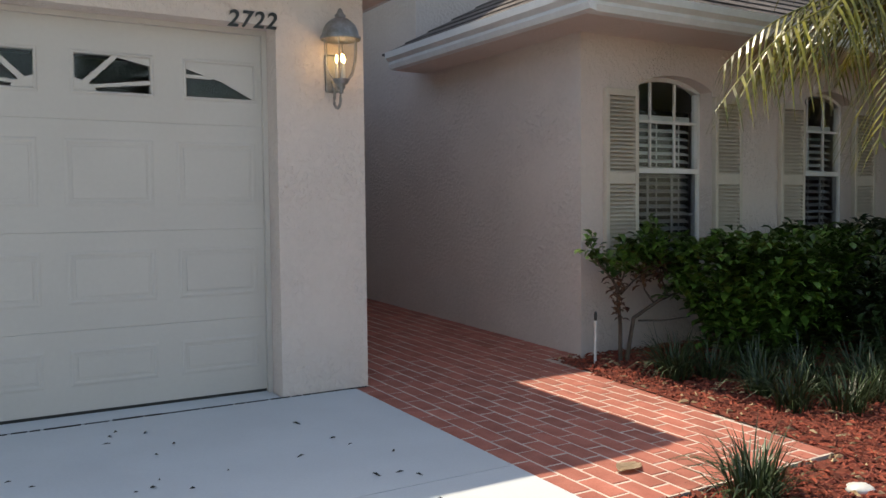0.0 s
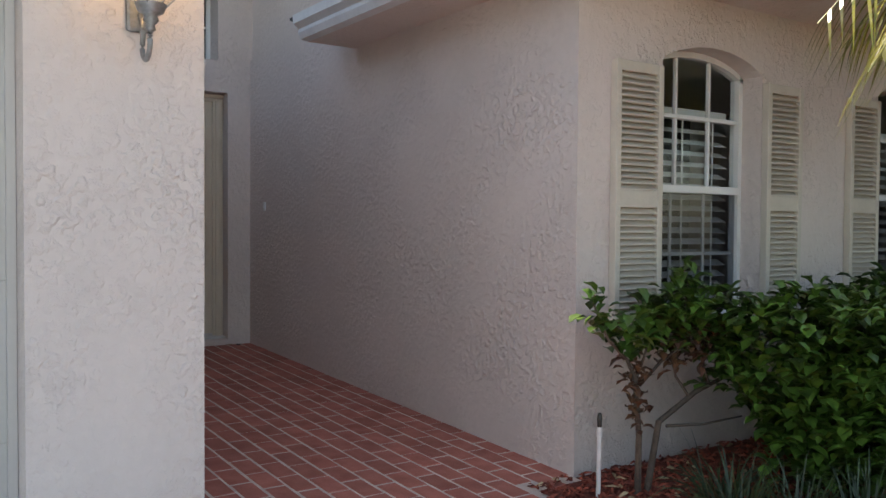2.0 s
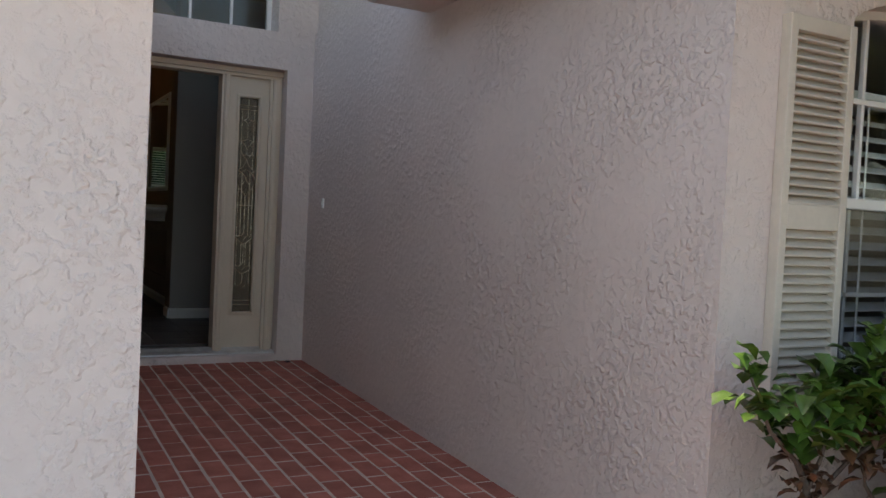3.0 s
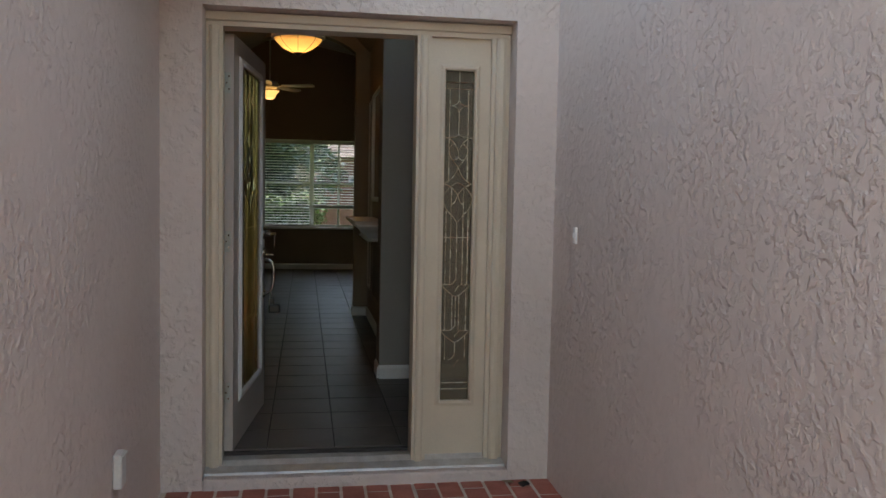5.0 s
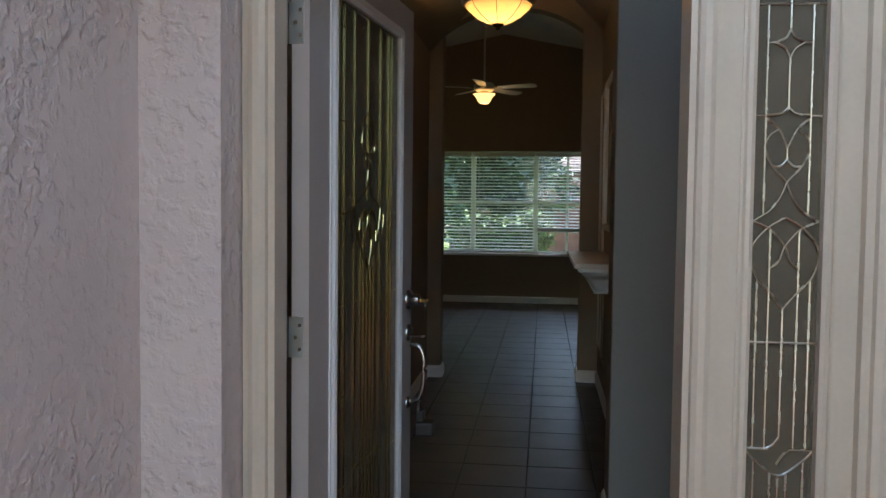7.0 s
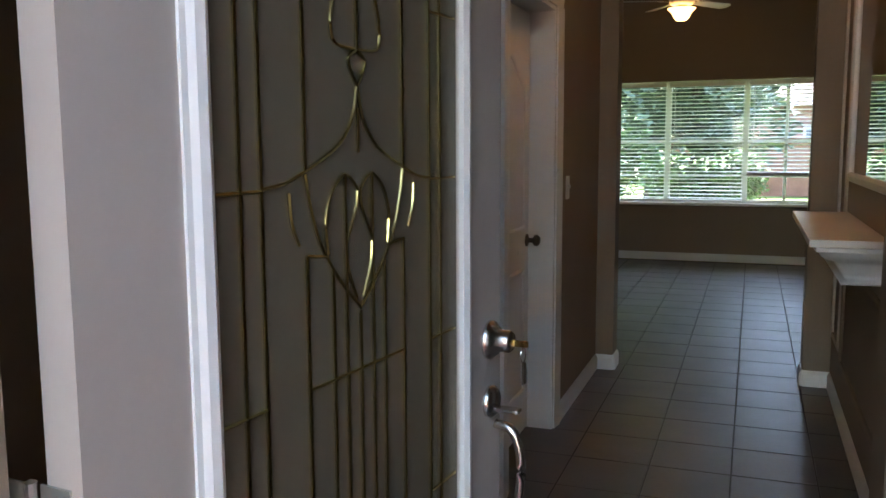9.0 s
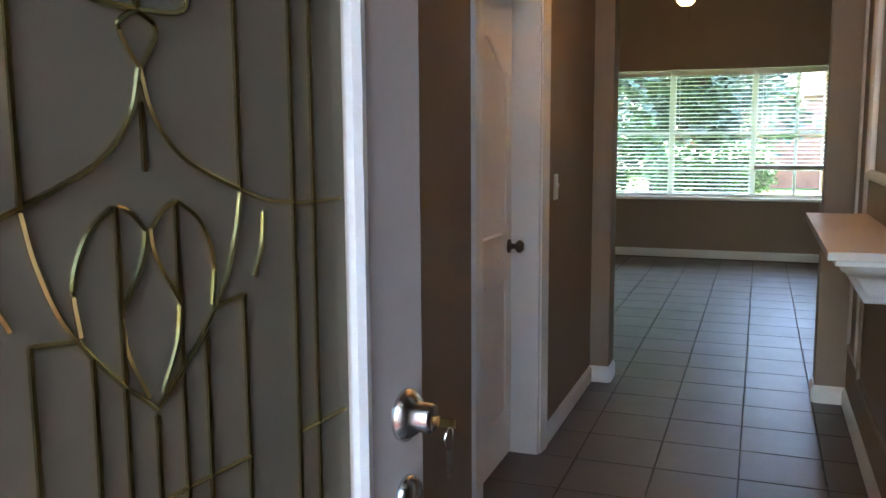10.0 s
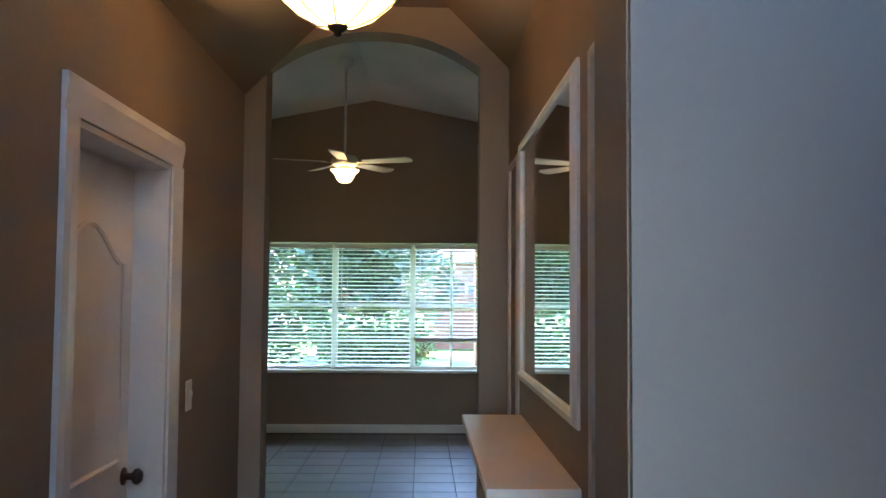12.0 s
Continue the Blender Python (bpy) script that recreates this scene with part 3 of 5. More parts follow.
# local: x along the leaf, y from the outer face (0) inwards, z up from the leaf's foot
lh = LZ1 - LZ0
gx0, gx1, gz0, gz1 = 0.172, 0.765, 0.25, 1.9
bm = bmesh.new()
box(0, gx0, 0, LT, 0, lh, bm)
box(gx1, LW, 0, LT, 0, lh, bm)
box(gx0, gx1, 0, LT, 0, gz0, bm)
box(gx0, gx1, 0, LT, gz1, lh, bm)
bmesh.ops.remove_doubles(bm, verts=bm.verts, dist=1e-5)
part("slab", bm, DOOR_PAINT, leaf)
part("glass_moulding", frame_moulding(gx0, gx1, gz0, gz1, 0.036, -0.014, 0.003), WHITE, leaf, "white glazing bead")
bm = frame_moulding(gx0, gx1, gz0, gz1, 0.036, -0.014, 0.003)
for v in bm.verts:
    v.co.y = LT - v.co.y
bmesh.ops.reverse_faces(bm, faces=bm.faces)
part("glass_moulding", bm, WHITE, leaf, "white glazing bead")
pane = part("glass", box(gx0, gx1, 0.006, 0.010, gz0, gz1), DOOR_GLASS, leaf, "dark bevelled glass panel")
pane.visible_shadow = False
cx, gw = 0.462, 0.29


def on_leaf(points):
    """Points given as (across from the middle, height above the leaf's foot)."""
    return [(u, z - gz0) for u, z in points]


door_lines = [on_leaf(q) for q in ([(0, gz1), (0, 1.505)], [(0, 1.43), (0, 1.372)], [(0, 1.16), (0, gz0)], [(-0.119, 1.08), (0.119, 1.08)], [(-0.119, 0.6), (0.119, 0.6)])]
for line in ([(-0.2385, gz1), (-0.2385, gz0)], [(-0.2025, gz1), (-0.2025, gz0)], [(-0.119, gz1), (-0.119, 1.35)], [(-0.119, 1.247), (-0.119, gz0)],
             [(-0.064, 1.227), (-0.064, gz0)], [(-0.033, 1.345), (-0.033, gz0)], [(-0.119, 1.247), (-0.075, 1.242)]):
    door_lines += [on_leaf(line), mirrored(on_leaf(line))]
for z in (0.326, 0.577, 0.828, 1.079, 1.33, 1.581, 1.832):
    door_lines += [on_leaf([(-gw, z), (-0.2025, z)]), mirrored(on_leaf([(-gw, z), (-0.2025, z)]))]
for line in ([(0, 1.625), (-0.035, 1.6), (-0.055, 1.555), (-0.058, 1.523), (-0.046, 1.508), (0, 1.505)], [(0, 1.505), (-0.02, 1.49), (0, 1.457)],
             [(0, 1.46), (-0.013, 1.418), (-0.048, 1.381), (-0.119, 1.35)], [(-0.2025, 1.332), (-0.16, 1.337), (-0.119, 1.35)],
             [(-0.152, 1.326), (-0.148, 1.292), (-0.134, 1.262)], [(-0.119, 1.347), (-0.109, 1.305), (-0.088, 1.257), (-0.045, 1.205), (0, 1.165)],
             [(-0.036, 1.345), (-0.062, 1.325), (-0.078, 1.288), (-0.074, 1.245)], [(-0.002, 1.324), (-0.008, 1.298), (-0.033, 1.255)],
             [(-0.033, 1.345), (-0.017, 1.338), (-0.002, 1.322)], [(-0.033, 1.252), (-0.028, 1.22), (-0.008, 1.178)]):
    door_lines += [smooth_line(on_leaf(line)), mirrored(smooth_line(on_leaf(line)))]
for made, radius in (([q for q in door_lines if len(q) < 4], 0.0026), ([q for q in door_lines if len(q) > 3], 0.0026)):
    part("came", came(made, radius, lambda u, v: (cx + u, 0.004, gz0 + v)), BRASS, leaf, "brass came lines in the glass")
for hz in (0.29, 1.03, 1.79):
    hg = part("hinge", box(-0.0025, 0.0, 0.014, 0.052, hz - 0.05, hz + 0.05), GALV, leaf, "worn zinc hinge plate")
    part("hinge_pin", lathe([(0, -0.055), (0.006, -0.052), (0.006, 0.052), (0, 0.055)], 10, None, (-0.006, 0.06, hz)), GALV, hg)
    part("jamb_plate", box(-0.007, -0.004, 0.062, 0.104, hz - 0.05, hz + 0.05), GALV, hg, "worn zinc plate")
    bm = bmesh.new()
    for sx, sz in ((0.022, -0.03), (0.034, 0.0), (0.022, 0.03)):
        box(-0.0045, -0.003, sx - 0.004, sx + 0.004, hz + sz - 0.004, hz + sz + 0.004, bm)
    part("hinge_screws", bm, STEEL, hg)


def turned(profile, u, z, bm=None):
    """A turned knob that stands out from the outer face: (radius, distance out)."""
    b2 = lathe(profile, 24)
    for v in b2.verts:
        x, y, zz = v.co
        v.co = (u + x, -zz, z + y)
    bmesh.ops.recalc_face_normals(b2, faces=b2.faces)
    return b2


ku = LW - 0.048
lock = part("deadbolt", turned([(0.036, 0), (0.036, 0.006), (0.029, 0.012), (0.026, 0.017), (0.02, 0.019), (0.02, 0.04), (0.016, 0.045), (0, 0.045)], ku, 1.03), STEEL, leaf, "satin nickel deadbolt", True)
part("key", box(ku - 0.0012, ku + 0.0012, -0.075, -0.045, 1.022, 1.034), BRASS, lock, "key left in the lock")
bm = tube([(ku + 0.012 * math.cos(a), -0.066, 1.008 + 0.014 * math.sin(a)) for a in [k * math.pi / 5 for k in range(11)]], 0.0012, None, 5)
box(ku - 0.008, ku + 0.008, -0.068, -0.066, 0.955, 0.994, bm)
part("key_ring", bm, STEEL, lock)
handle = part("handle_set", turned([(0.03, 0), (0.03, 0.006), (0.024, 0.013), (0.012, 0.016), (0, 0.016)], ku, 0.915), STEEL, leaf, "satin nickel grip handle", True)
bm = bmesh.new()
pts = smooth_line([(0.012, 0.875), (0.045, 0.865), (0.062, 0.82), (0.06, 0.75), (0.045, 0.69), (0.012, 0.672)], 6)
tube([(ku, -a, b) for a, b in pts], 0.009, bm, 10)
part("grip", bm, STEEL, handle, "", True)
part("thumb_latch", box(ku - 0.012, ku + 0.012, -0.06, -0.012, 0.9, 0.907, None, 0.002), STEEL, handle)
part("lower_rose", turned([(0.021, 0), (0.021, 0.006), (0.014, 0.012), (0, 0.013)], ku, 0.67), STEEL, handle, "", True)
inner = part("inside_knob", turned([(0.03, 0), (0.028, 0.008), (0.012, 0.012), (0.012, 0.03), (0.027, 0.045), (0.02, 0.06), (0, 0.063)], ku, 0.915), STEEL, leaf, "", True)
for v in inner.data.vertices:
    v.co.y = LT - v.co.y
inner.data.flip_normals()
box_thing = thing("key_lockbox", (3.138 + 0.1119 * ku + 0.045, 9.957 + 0.9937 * ku - 0.01, 0.66), "small black key lockbox hanging from the door handle", "lockbox")
part("shackle", tube([(0.0, 0.02 * math.cos(a), 0.085 + 0.035 * math.sin(a)) for a in [k * math.pi / 8 for k in range(9)]] , 0.004, None, 8), STEEL, box_thing)
part("body", box(-0.012, 0.055, -0.03, 0.03, 0.0, 0.05, None, 0.008), BLACK, box_thing)
part("neck", box(-0.008, 0.02, -0.026, 0.026, 0.05, 0.09, None, 0.006), BLACK, box_thing)

# doorbell and outlet on the porch walls
bell = thing("doorbell", (WX, 9.345, 1.208), "small white doorbell button on the stucco wall", "doorbell")
part("plate", box(-0.012, 0, -0.017, 0.017, -0.037, 0.037, None, 0.004), BELL, bell)
part("button", box(-0.017, -0.012, -0.008, 0.008, -0.012, 0.012, None, 0.002), BELL, bell, "pale lit button")
plug = thing("outdoor_outlet", (2.84, 8.77, 0.41), "white weatherproof outlet cover low on the wall", "outlet")
part("cover", box(0, 0.03, -0.04, 0.04, -0.06, 0.06, None, 0.006), PLASTIC, plug)
part("hinge_rib", box(0.03, 0.036, -0.036, 0.036, 0.048, 0.056, None, 0.002), PLASTIC, plug)

# ---- wing windows ----
def wing_window(name, o, label):
    x0, x1 = o
    gy = WY + 0.16
    t = thing(name, ((x0 + x1) / 2, gy, SILL), label, "window", kind="structure")
    pl = ((x0 + x1) / 2, gy, SILL)
    bm = bmesh.new()
    f = 0.032
    for xa, xb in ((x0, x0 + f), (x1 - f, x1)):
        box(xa, xb, gy - 0.03, gy + 0.03, SILL + f, SPRING, bm)
    box(x0, x1, gy - 0.03, gy + 0.03, SILL, SILL + f, bm)
    n = 20
    for k in range(n):
        xa, xb = x0 + (x1 - x0) * k / n, x0 + (x1 - x0) * (k + 1) / n
        prism([(xa, arch_z(xa, x0, x1) - f), (xb, arch_z(xb, x0, x1) - f), (xb, arch_z(xb, x0, x1)), (xa, arch_z(xa, x0, x1))], "y", gy - 0.03, gy + 0.03, bm)
    part("window_frame", local(bm, pl), WHITE, t)
    part("meeting_rail", local(box(x0 + f, x1 - f, gy - 0.035, gy + 0.02, 1.247, 1.29, None, 0.004), pl), WHITE, t)
    part("transom_bar", local(box(x0 + f, x1 - f, gy - 0.02, gy + 0.01, 1.655, 1.677, None, 0.003), pl), WHITE, t)
    for k in (1, 2):
        x = x0 + (x1 - x0) * k / 3
        part("muntin", local(box(x - 0.009, x + 0.009, gy - 0.016, gy + 0.006, 1.29, arch_z(x, x0, x1) - f, None, 0.003), pl), WHITE, t)
        part("muntin", local(box(x - 0.009, x + 0.009, gy + 0.014, gy + 0.024, SILL + f, 1.247), pl), WHITE, t)
    part("muntin", local(box(x0 + f, x1 - f, gy + 0.014, gy + 0.024, 0.9, 0.918), pl), WHITE, t)
    bm = bmesh.new()
    top = [x0 + 0.01 + (x1 - x0 - 0.02) * k / 16 for k in range(17)]
    outline = [(x0 + 0.01, 1.268)] + [(x1 - 0.01, 1.268)] + [(p, arch_z(p, x0, x1) - 0.012) for p in reversed(top)]
    prism(outline, "y", gy + 0.0, gy + 0.004, bm)
    g = part("pane", local(bm, pl), GLASS, t)
    g.visible_shadow = False
    g = part("pane", local(box(x0 + 0.01, x1 - 0.01, gy - 0.012, gy - 0.008, SILL + 0.01, 1.268), pl), SCREEN, t, "pane behind a dark insect screen")
    g.visible_shadow = False
    part("window_sill", local(box(x0 + 0.002, x1 - 0.002, WY - 0.03, gy - 0.03, SILL - 0.06, SILL + 0.004, None, 0.006), pl), STUCCO, t)
    bl = thing("window_blind", ((x0 + x1) / 2, gy + 0.09, SILL + 0.03), "white slatted blind lowered behind the glass, slats open", "blind", "wing blinds")
    w2 = (x1 - x0) / 2 - 0.02
    part("head_rail", box(-w2, w2, -0.025, 0.025, 1.09, 1.15, None, 0.004), WHITE, bl)
    one = None
    for k in range(17):
        z = 0.02 + k * 0.063
        if one is None:
            bm = box(-w2, w2, -0.03, 0.03, -0.0015, 0.0015)
            for v in bm.verts:
                v.co.z += v.co.y * 0.5
            one = part("slat", bm, WHITE, bl)
            one.location.z = z
        else:
            s = new("slat", one.data)
            s.parent, s.location = bl, (0, 0, z)
    for x in (-w2 * 0.66, 0.0, w2 * 0.66):
        part("ladder_cord", box(x - 0.006, x + 0.006, -0.034, -0.032, 0.0, 1.1), WHITE, bl)
    return t


wing_window("window_1", OPEN1, "white framed arched window with divided panes")
wing_window("window_2", OPEN2, "white framed arched window, partly behind palm fronds")


def shutter(x0):
    """A fixed louvred shutter with two louvre fields and a middle rail."""
    w, st, z0, hh = 0.338, 0.036, 0.56, 1.318
    t = thing("window_shutter", (x0, WY, z0), "cream painted louvred shutter fixed beside an arched window", "shutter", "wing shutters")
    for a, b in ((0, st), (w - st, w)):
        part("stile", box(a, b, -0.043, 0, 0, hh, None, 0.004), SHUTTER, t)
    fields = ((0.06, 0.594), (0.68, 1.266))
    for a, b in ((0, 0.06), (0.594, 0.68), (1.266, hh)):
        part("rail", box(st, w - st, -0.041, 0, a, b, None, 0.003), SHUTTER, t)
    part("backing", box(st, w - st, -0.003, 0, 0.06, hh - 0.06), SHUTTER, t)
    slat_me = None
    for lo, hi in fields:
        n = round((hi - lo) / 0.0312)
        for k in range(n):
            if slat_me is None:
                bm = prism([(-0.039, -0.015), (-0.040, -0.009), (-0.007, 0.0165), (-0.006, 0.0105)], "x", st, w - st)
                s = part("louvre", bm, SHUTTER, t)
                slat_me = s.data
            else:
                s = new("louvre", slat_me)
                s.parent = t
            s.location = (0, 0, lo + (k + 0.5) * (hi - lo) / n)
    return t


sh = shutter(4.877)
for x in (6.087, 6.942, 8.035):
    copy_thing(sh, pose(x, WY, 0.56))

# ---- garage door ----
gd = thing("garage_door", (-0.14, GY + 0.19, -0.12), "closed white panelled garage door with sunburst windows", "garage door")
GX0, GX1 = -2.55, 2.27
joints = [-0.12, 0.33, 0.87, 1.487, 2.1]


def gbox(x0, x1, y0, y1, z0, z1, bm=None, bevel=0.0):
    return box(x0 + 0.14, x1 + 0.14, y0, y1, z0 + 0.12, z1 + 0.12, bm, bevel)


for k, (a, b) in enumerate(zip(joints, joints[1:])):
    if k < 3:
        part("joint_lip", gbox(GX0 + 0.01, GX1 - 0.01, 0.0035, 0.03, b - 0.012, b + 0.012), GARAGE_PAINT, gd)
        sec = part("section", gbox(GX0 + 0.004, GX1 - 0.004, 0, 0.04, a + 0.0015, b - 0.0015, None, 0.003), GARAGE_PAINT, gd)
        for c in range(8):
            px0 = GX0 + 0.035 + c * 0.601
            bm = frame_moulding(px0 + 0.06 + 0.14, px0 + 0.48 + 0.14, a + 0.17 + 0.12, b - 0.13 + 0.12, 0.03, -0.005, 0.001)
            part("raised_panel_rim", bm, GARAGE_PAINT, sec)
            part("raised_panel", gbox(px0 + 0.075, px0 + 0.465, -0.003, 0.001, a + 0.185, b - 0.145, None, 0.003), GARAGE_PAINT, sec)
    else:
        bm = bmesh.new()
        wins = []
        for c in range(8):
            px0 = GX0 + 0.035 + c * 0.601
            wins.append((px0 + 0.1 + 0.14, px0 + 0.5 + 0.14, 1.645 + 0.12, 1.845 + 0.12))
        wall_with_holes(GX0 + 0.144, GX1 + 0.136, a + 0.123, b + 0.117, 0, 0.04, wins, bm)
        sec = part("section", bm, GARAGE_PAINT, gd)
        for c, (x0, x1, z0, z1) in enumerate(wins):
            part("window_rim", frame_moulding(x0, x1, z0, z1, 0.022, -0.008, 0.001), GARAGE_PAINT, sec)
            part("pane", box(x0, x1, 0.022, 0.026, z0, z1), GLASS, sec)
            q = c % 4
            flip = q < 2
            far = q in (0, 3)
            bm = bmesh.new()
            ww, hh = x1 - x0, z1 - z0

            def put(u):
                return x1 - u if flip else x0 + u

            if far:
                prism([(put(u), z0 + v) for u, v in ((0.0, hh), (0.0, 0.16), (0.1, 0.128), (0.2, 0.1), (ww, 0.0), (ww, hh))], "y", 0.004, 0.018, bm)
                prism([(put(u), z0 + v) for u, v in ((0.0, 0.108), (0.0, 0.128), (0.15, 0.125), (0.15, 0.105))], "y", 0.003, 0.019, bm)
            else:
                prism([(put(u), z0 + v) for u, v in ((0.2, hh), (ww, hh - 0.045), (ww, hh))], "y", 0.004, 0.018, bm)
                prism([(put(u), z0 + v) for u, v in ((0.02, 0.035), (0.05, 0.02), (0.235, hh), (0.195, hh))], "y", 0.003, 0.017, bm)
                prism([(put(u), z0 + v) for u, v in ((0.05, 0.03), (0.05, 0.012), (ww, 0.052), (ww, 0.076))], "y", 0.005, 0.019, bm)
                prism([(put(u), z0 + v) for u, v in ((0, 0), (0.11, 0), (0.1, 0.03), (0.05, 0.05), (0.0, 0.07))], "y", 0.002, 0.02, bm)
            part("sunburst_grille", bm, GARAGE_PAINT, sec)
part("bottom_seal", gbox(GX0 + 0.01, GX1 - 0.01, 0.004, 0.036, -0.16, -0.118), BLACK, gd, "black rubber seal")
bm = bmesh.new()
box(GX0 + 0.002, GX0 + 0.03, GY + 0.155, GY + 0.188, -0.15, 2.06, bm)
box(GX1 - 0.03, GX1 - 0.002, GY + 0.155, GY + 0.188, -0.15, 2.06, bm)
box(GX0 + 0.03, GX1 - 0.03, GY + 0.155, GY + 0.188, 2.03, 2.06, bm)
solid("trim_garage_stop", bm, GARAGE_PAINT, "white stop moulding round the garage door", "trim", "structure")

# house number
num = thing("house_number", (1.975, GY, 2.035), "black house number 2722 on the garage wall", "house number")
for k, ch in enumerate("2722"):
    cu = bpy.data.curves.new("digit", "FONT")
    cu.body, cu.size, cu.extrude, cu.bevel_depth, cu.shear = ch, 0.135, 0.004, 0.002, 0.2
    tmp = bpy.data.objects.new("digit_outline", cu)
    scene.collection.objects.link(tmp)
    me = bpy.data.meshes.new_from_object(tmp.evaluated_get(bpy.context.evaluated_depsgraph_get()))
    bpy.data.objects.remove(tmp)
    me.materials.clear()
    me.materials.append(BLACK)
    d = new("digit", me)
    d.parent = num
    d.matrix_basis = pose(0.003 + k * 0.076, -0.006, 0.0 + k * 0.002, 90, 0, 0)

# coach lantern
lan = thing("wall_lantern", (2.62, GY, 1.592), "weathered pewter coach lantern with lit candle bulbs", "wall lamp")
part("back_plate", box(-0.045, 0.045, -0.02, 0, 0.1, 0.33, None, 0.012), PEWTER, lan)
cy = -0.145
part("roof", lathe([(0.118, 0.395), (0.122, 0.41), (0.11, 0.425), (0.105, 0.45), (0.088, 0.485), (0.055, 0.515), (0.03, 0.525), (0.034, 0.54), (0.02, 0.555), (0.012, 0.575), (0, 0.585)], 24, None, (0, cy, 0)), PEWTER, lan, "", True)
gl = part("glass_globe", lathe([(0.1, 0.395), (0.1, 0.34), (0.094, 0.27), (0.075, 0.2), (0.045, 0.165)], 24, None, (0, cy, 0)), LANTERN_GLASS, lan, "clear seeded glass globe", True)
gl.visible_shadow = False
bm = bmesh.new()
for k in range(6):
    a = 2 * math.pi * k / 6
    tube([(r * math.cos(a), cy + r * math.sin(a), z) for r, z in ((0.104, 0.4), (0.103, 0.33), (0.096, 0.26), (0.078, 0.195), (0.045, 0.16))], 0.0035, bm, 5)
part("cage", bm, PEWTER, lan)
part("cup", lathe([(0.05, 0.165), (0.04, 0.14), (0.02, 0.13), (0.026, 0.115), (0.012, 0.1), (0.016, 0.085), (0, 0.075)], 20, None, (0, cy, 0)), PEWTER, lan, "", True)
part("arm", tube([(0, -a, b) for a, b in smooth_line([(0.01, 0.17), (0.05, 0.11), (0.045, 0.03), (0.09, 0.0), (0.13, 0.03), (0.135, 0.09)], 6)], 0.009, None, 8), PEWTER, lan, "curled bracket", True)
for k in range(3):
    a = 2 * math.pi * k / 3 + 0.4
    px, py = 0.026 * math.cos(a), cy + 0.026 * math.sin(a)
    cd = part("candle", lathe([(0.008, 0.165), (0.008, 0.26), (0, 0.262)], 10, None, (px, py, 0)), PLASTIC, lan)
    part("bulb", lathe([(0.004, 0.262), (0.0095, 0.28), (0.006, 0.3), (0, 0.315)], 10, None, (px, py, 0)), FLAME, cd, "lit candle bulb", True)
bulb("lantern_light", (2.62, GY + cy, 1.882), 0.45, 0.03, (1.0, 0.66, 0.35))

# ---- interior: hall ----
FZ = 0.10
LX, RX = 2.797, 4.13
AY0, AY1 = 14.54, 14.70
YW = 19.85
PLATE_L, PLATE_R = 2.66, 2.81
# tiled floor bed
solid("floor", box(0.4, 6.6, 9.95, YW, -0.1, FZ - 0.008), GROUT, "grey grout bed of the tiled floor", "floor", "structure")
floor_bed = bpy.data.objects["floor"]
DJ0, DJ1 = 12.52, 13.345
bm = bmesh.new()
for y0, y1, z0, z1 in ((9.95, DJ0, 0, 3.3), (DJ1, AY1, 0, 3.3), (DJ0, DJ1, FZ + 2.02, 3.3)):
    box(LX - 0.17, LX, y0, y1, z0, z1, bm)
solid("wall_hall_left", bm, TAN, "tan painted hall wall with a white door", "wall", "structure")
# Unseen dark box added behind the hall door, stops daylight at its gaps.
solid("wall_daylight_block_back", box(1.5, 1.6, 11.9, 14.0, 0, 2.7), DIMMED_ROOM, "unseen dark wall added behind the hall door to keep daylight out", "wall", "structure")
solid("wall_daylight_block_near", box(1.6, LX - 0.17, 11.9, 12.0, 0, 2.7), DIMMED_ROOM, "unseen dark wall added behind the hall door to keep daylight out", "wall", "structure")
solid("wall_daylight_block_far", box(1.6, LX - 0.17, 13.9, 14.0, 0, 2.7), DIMMED_ROOM, "unseen dark wall added behind the hall door to keep daylight out", "wall", "structure")
solid("ceiling_daylight_block", box(1.5, LX - 0.17, 11.9, 14.0, 2.7, 2.75), DIMMED_ROOM, "unseen dark ceiling added behind the hall door to keep daylight out", "ceiling", "structure")
solid("wall_hall_right", box(RX, RX + 0.12, 11.62, AY1, 0, 3.3), TAN, "tan painted hall wall behind a mirror and shelf", "wall", "structure")
solid("wall_jog", box(3.995, 6.6, 11.52, 11.535, 0, 3.3), GREIGE, "pale grey painted wall beside the hall opening", "wall", "structure")
solid("wall_jog_core", box(3.992, 6.6, 11.535, 11.62, 0, 3.3), TAN, "tan end of the wall beside the hall opening", "wall", "structure")
solid("wall_pilaster", box(3.992, RX, 11.62, 11.76, 0, 3.3), TAN, "tan wall end beside the hall", "wall", "structure")
solid("wall_foyer_right", box(6.48, 6.6, 9.95, 11.52, 0, 3.3), TAN, "plain tan wall", "wall", "structure")
solid("wall_foyer_front", box(4.68, 6.6, 9.7, 9.95, 0, 3.3), TAN, "plain tan wall", "wall", "structure")
bm = bmesh.new()
A0, A1 = 2.904, 3.983
box(LX, A0, AY0, AY1, 0, 3.6, bm)
box(A1, RX + 0.12, AY0, AY1, 0, 3.6, bm)


def hall_arch(x):
    u = (2 * x - A0 - A1) / (A1 - A0)
    return 2.81 + 0.18 * (1 - abs(u) ** 2.25)


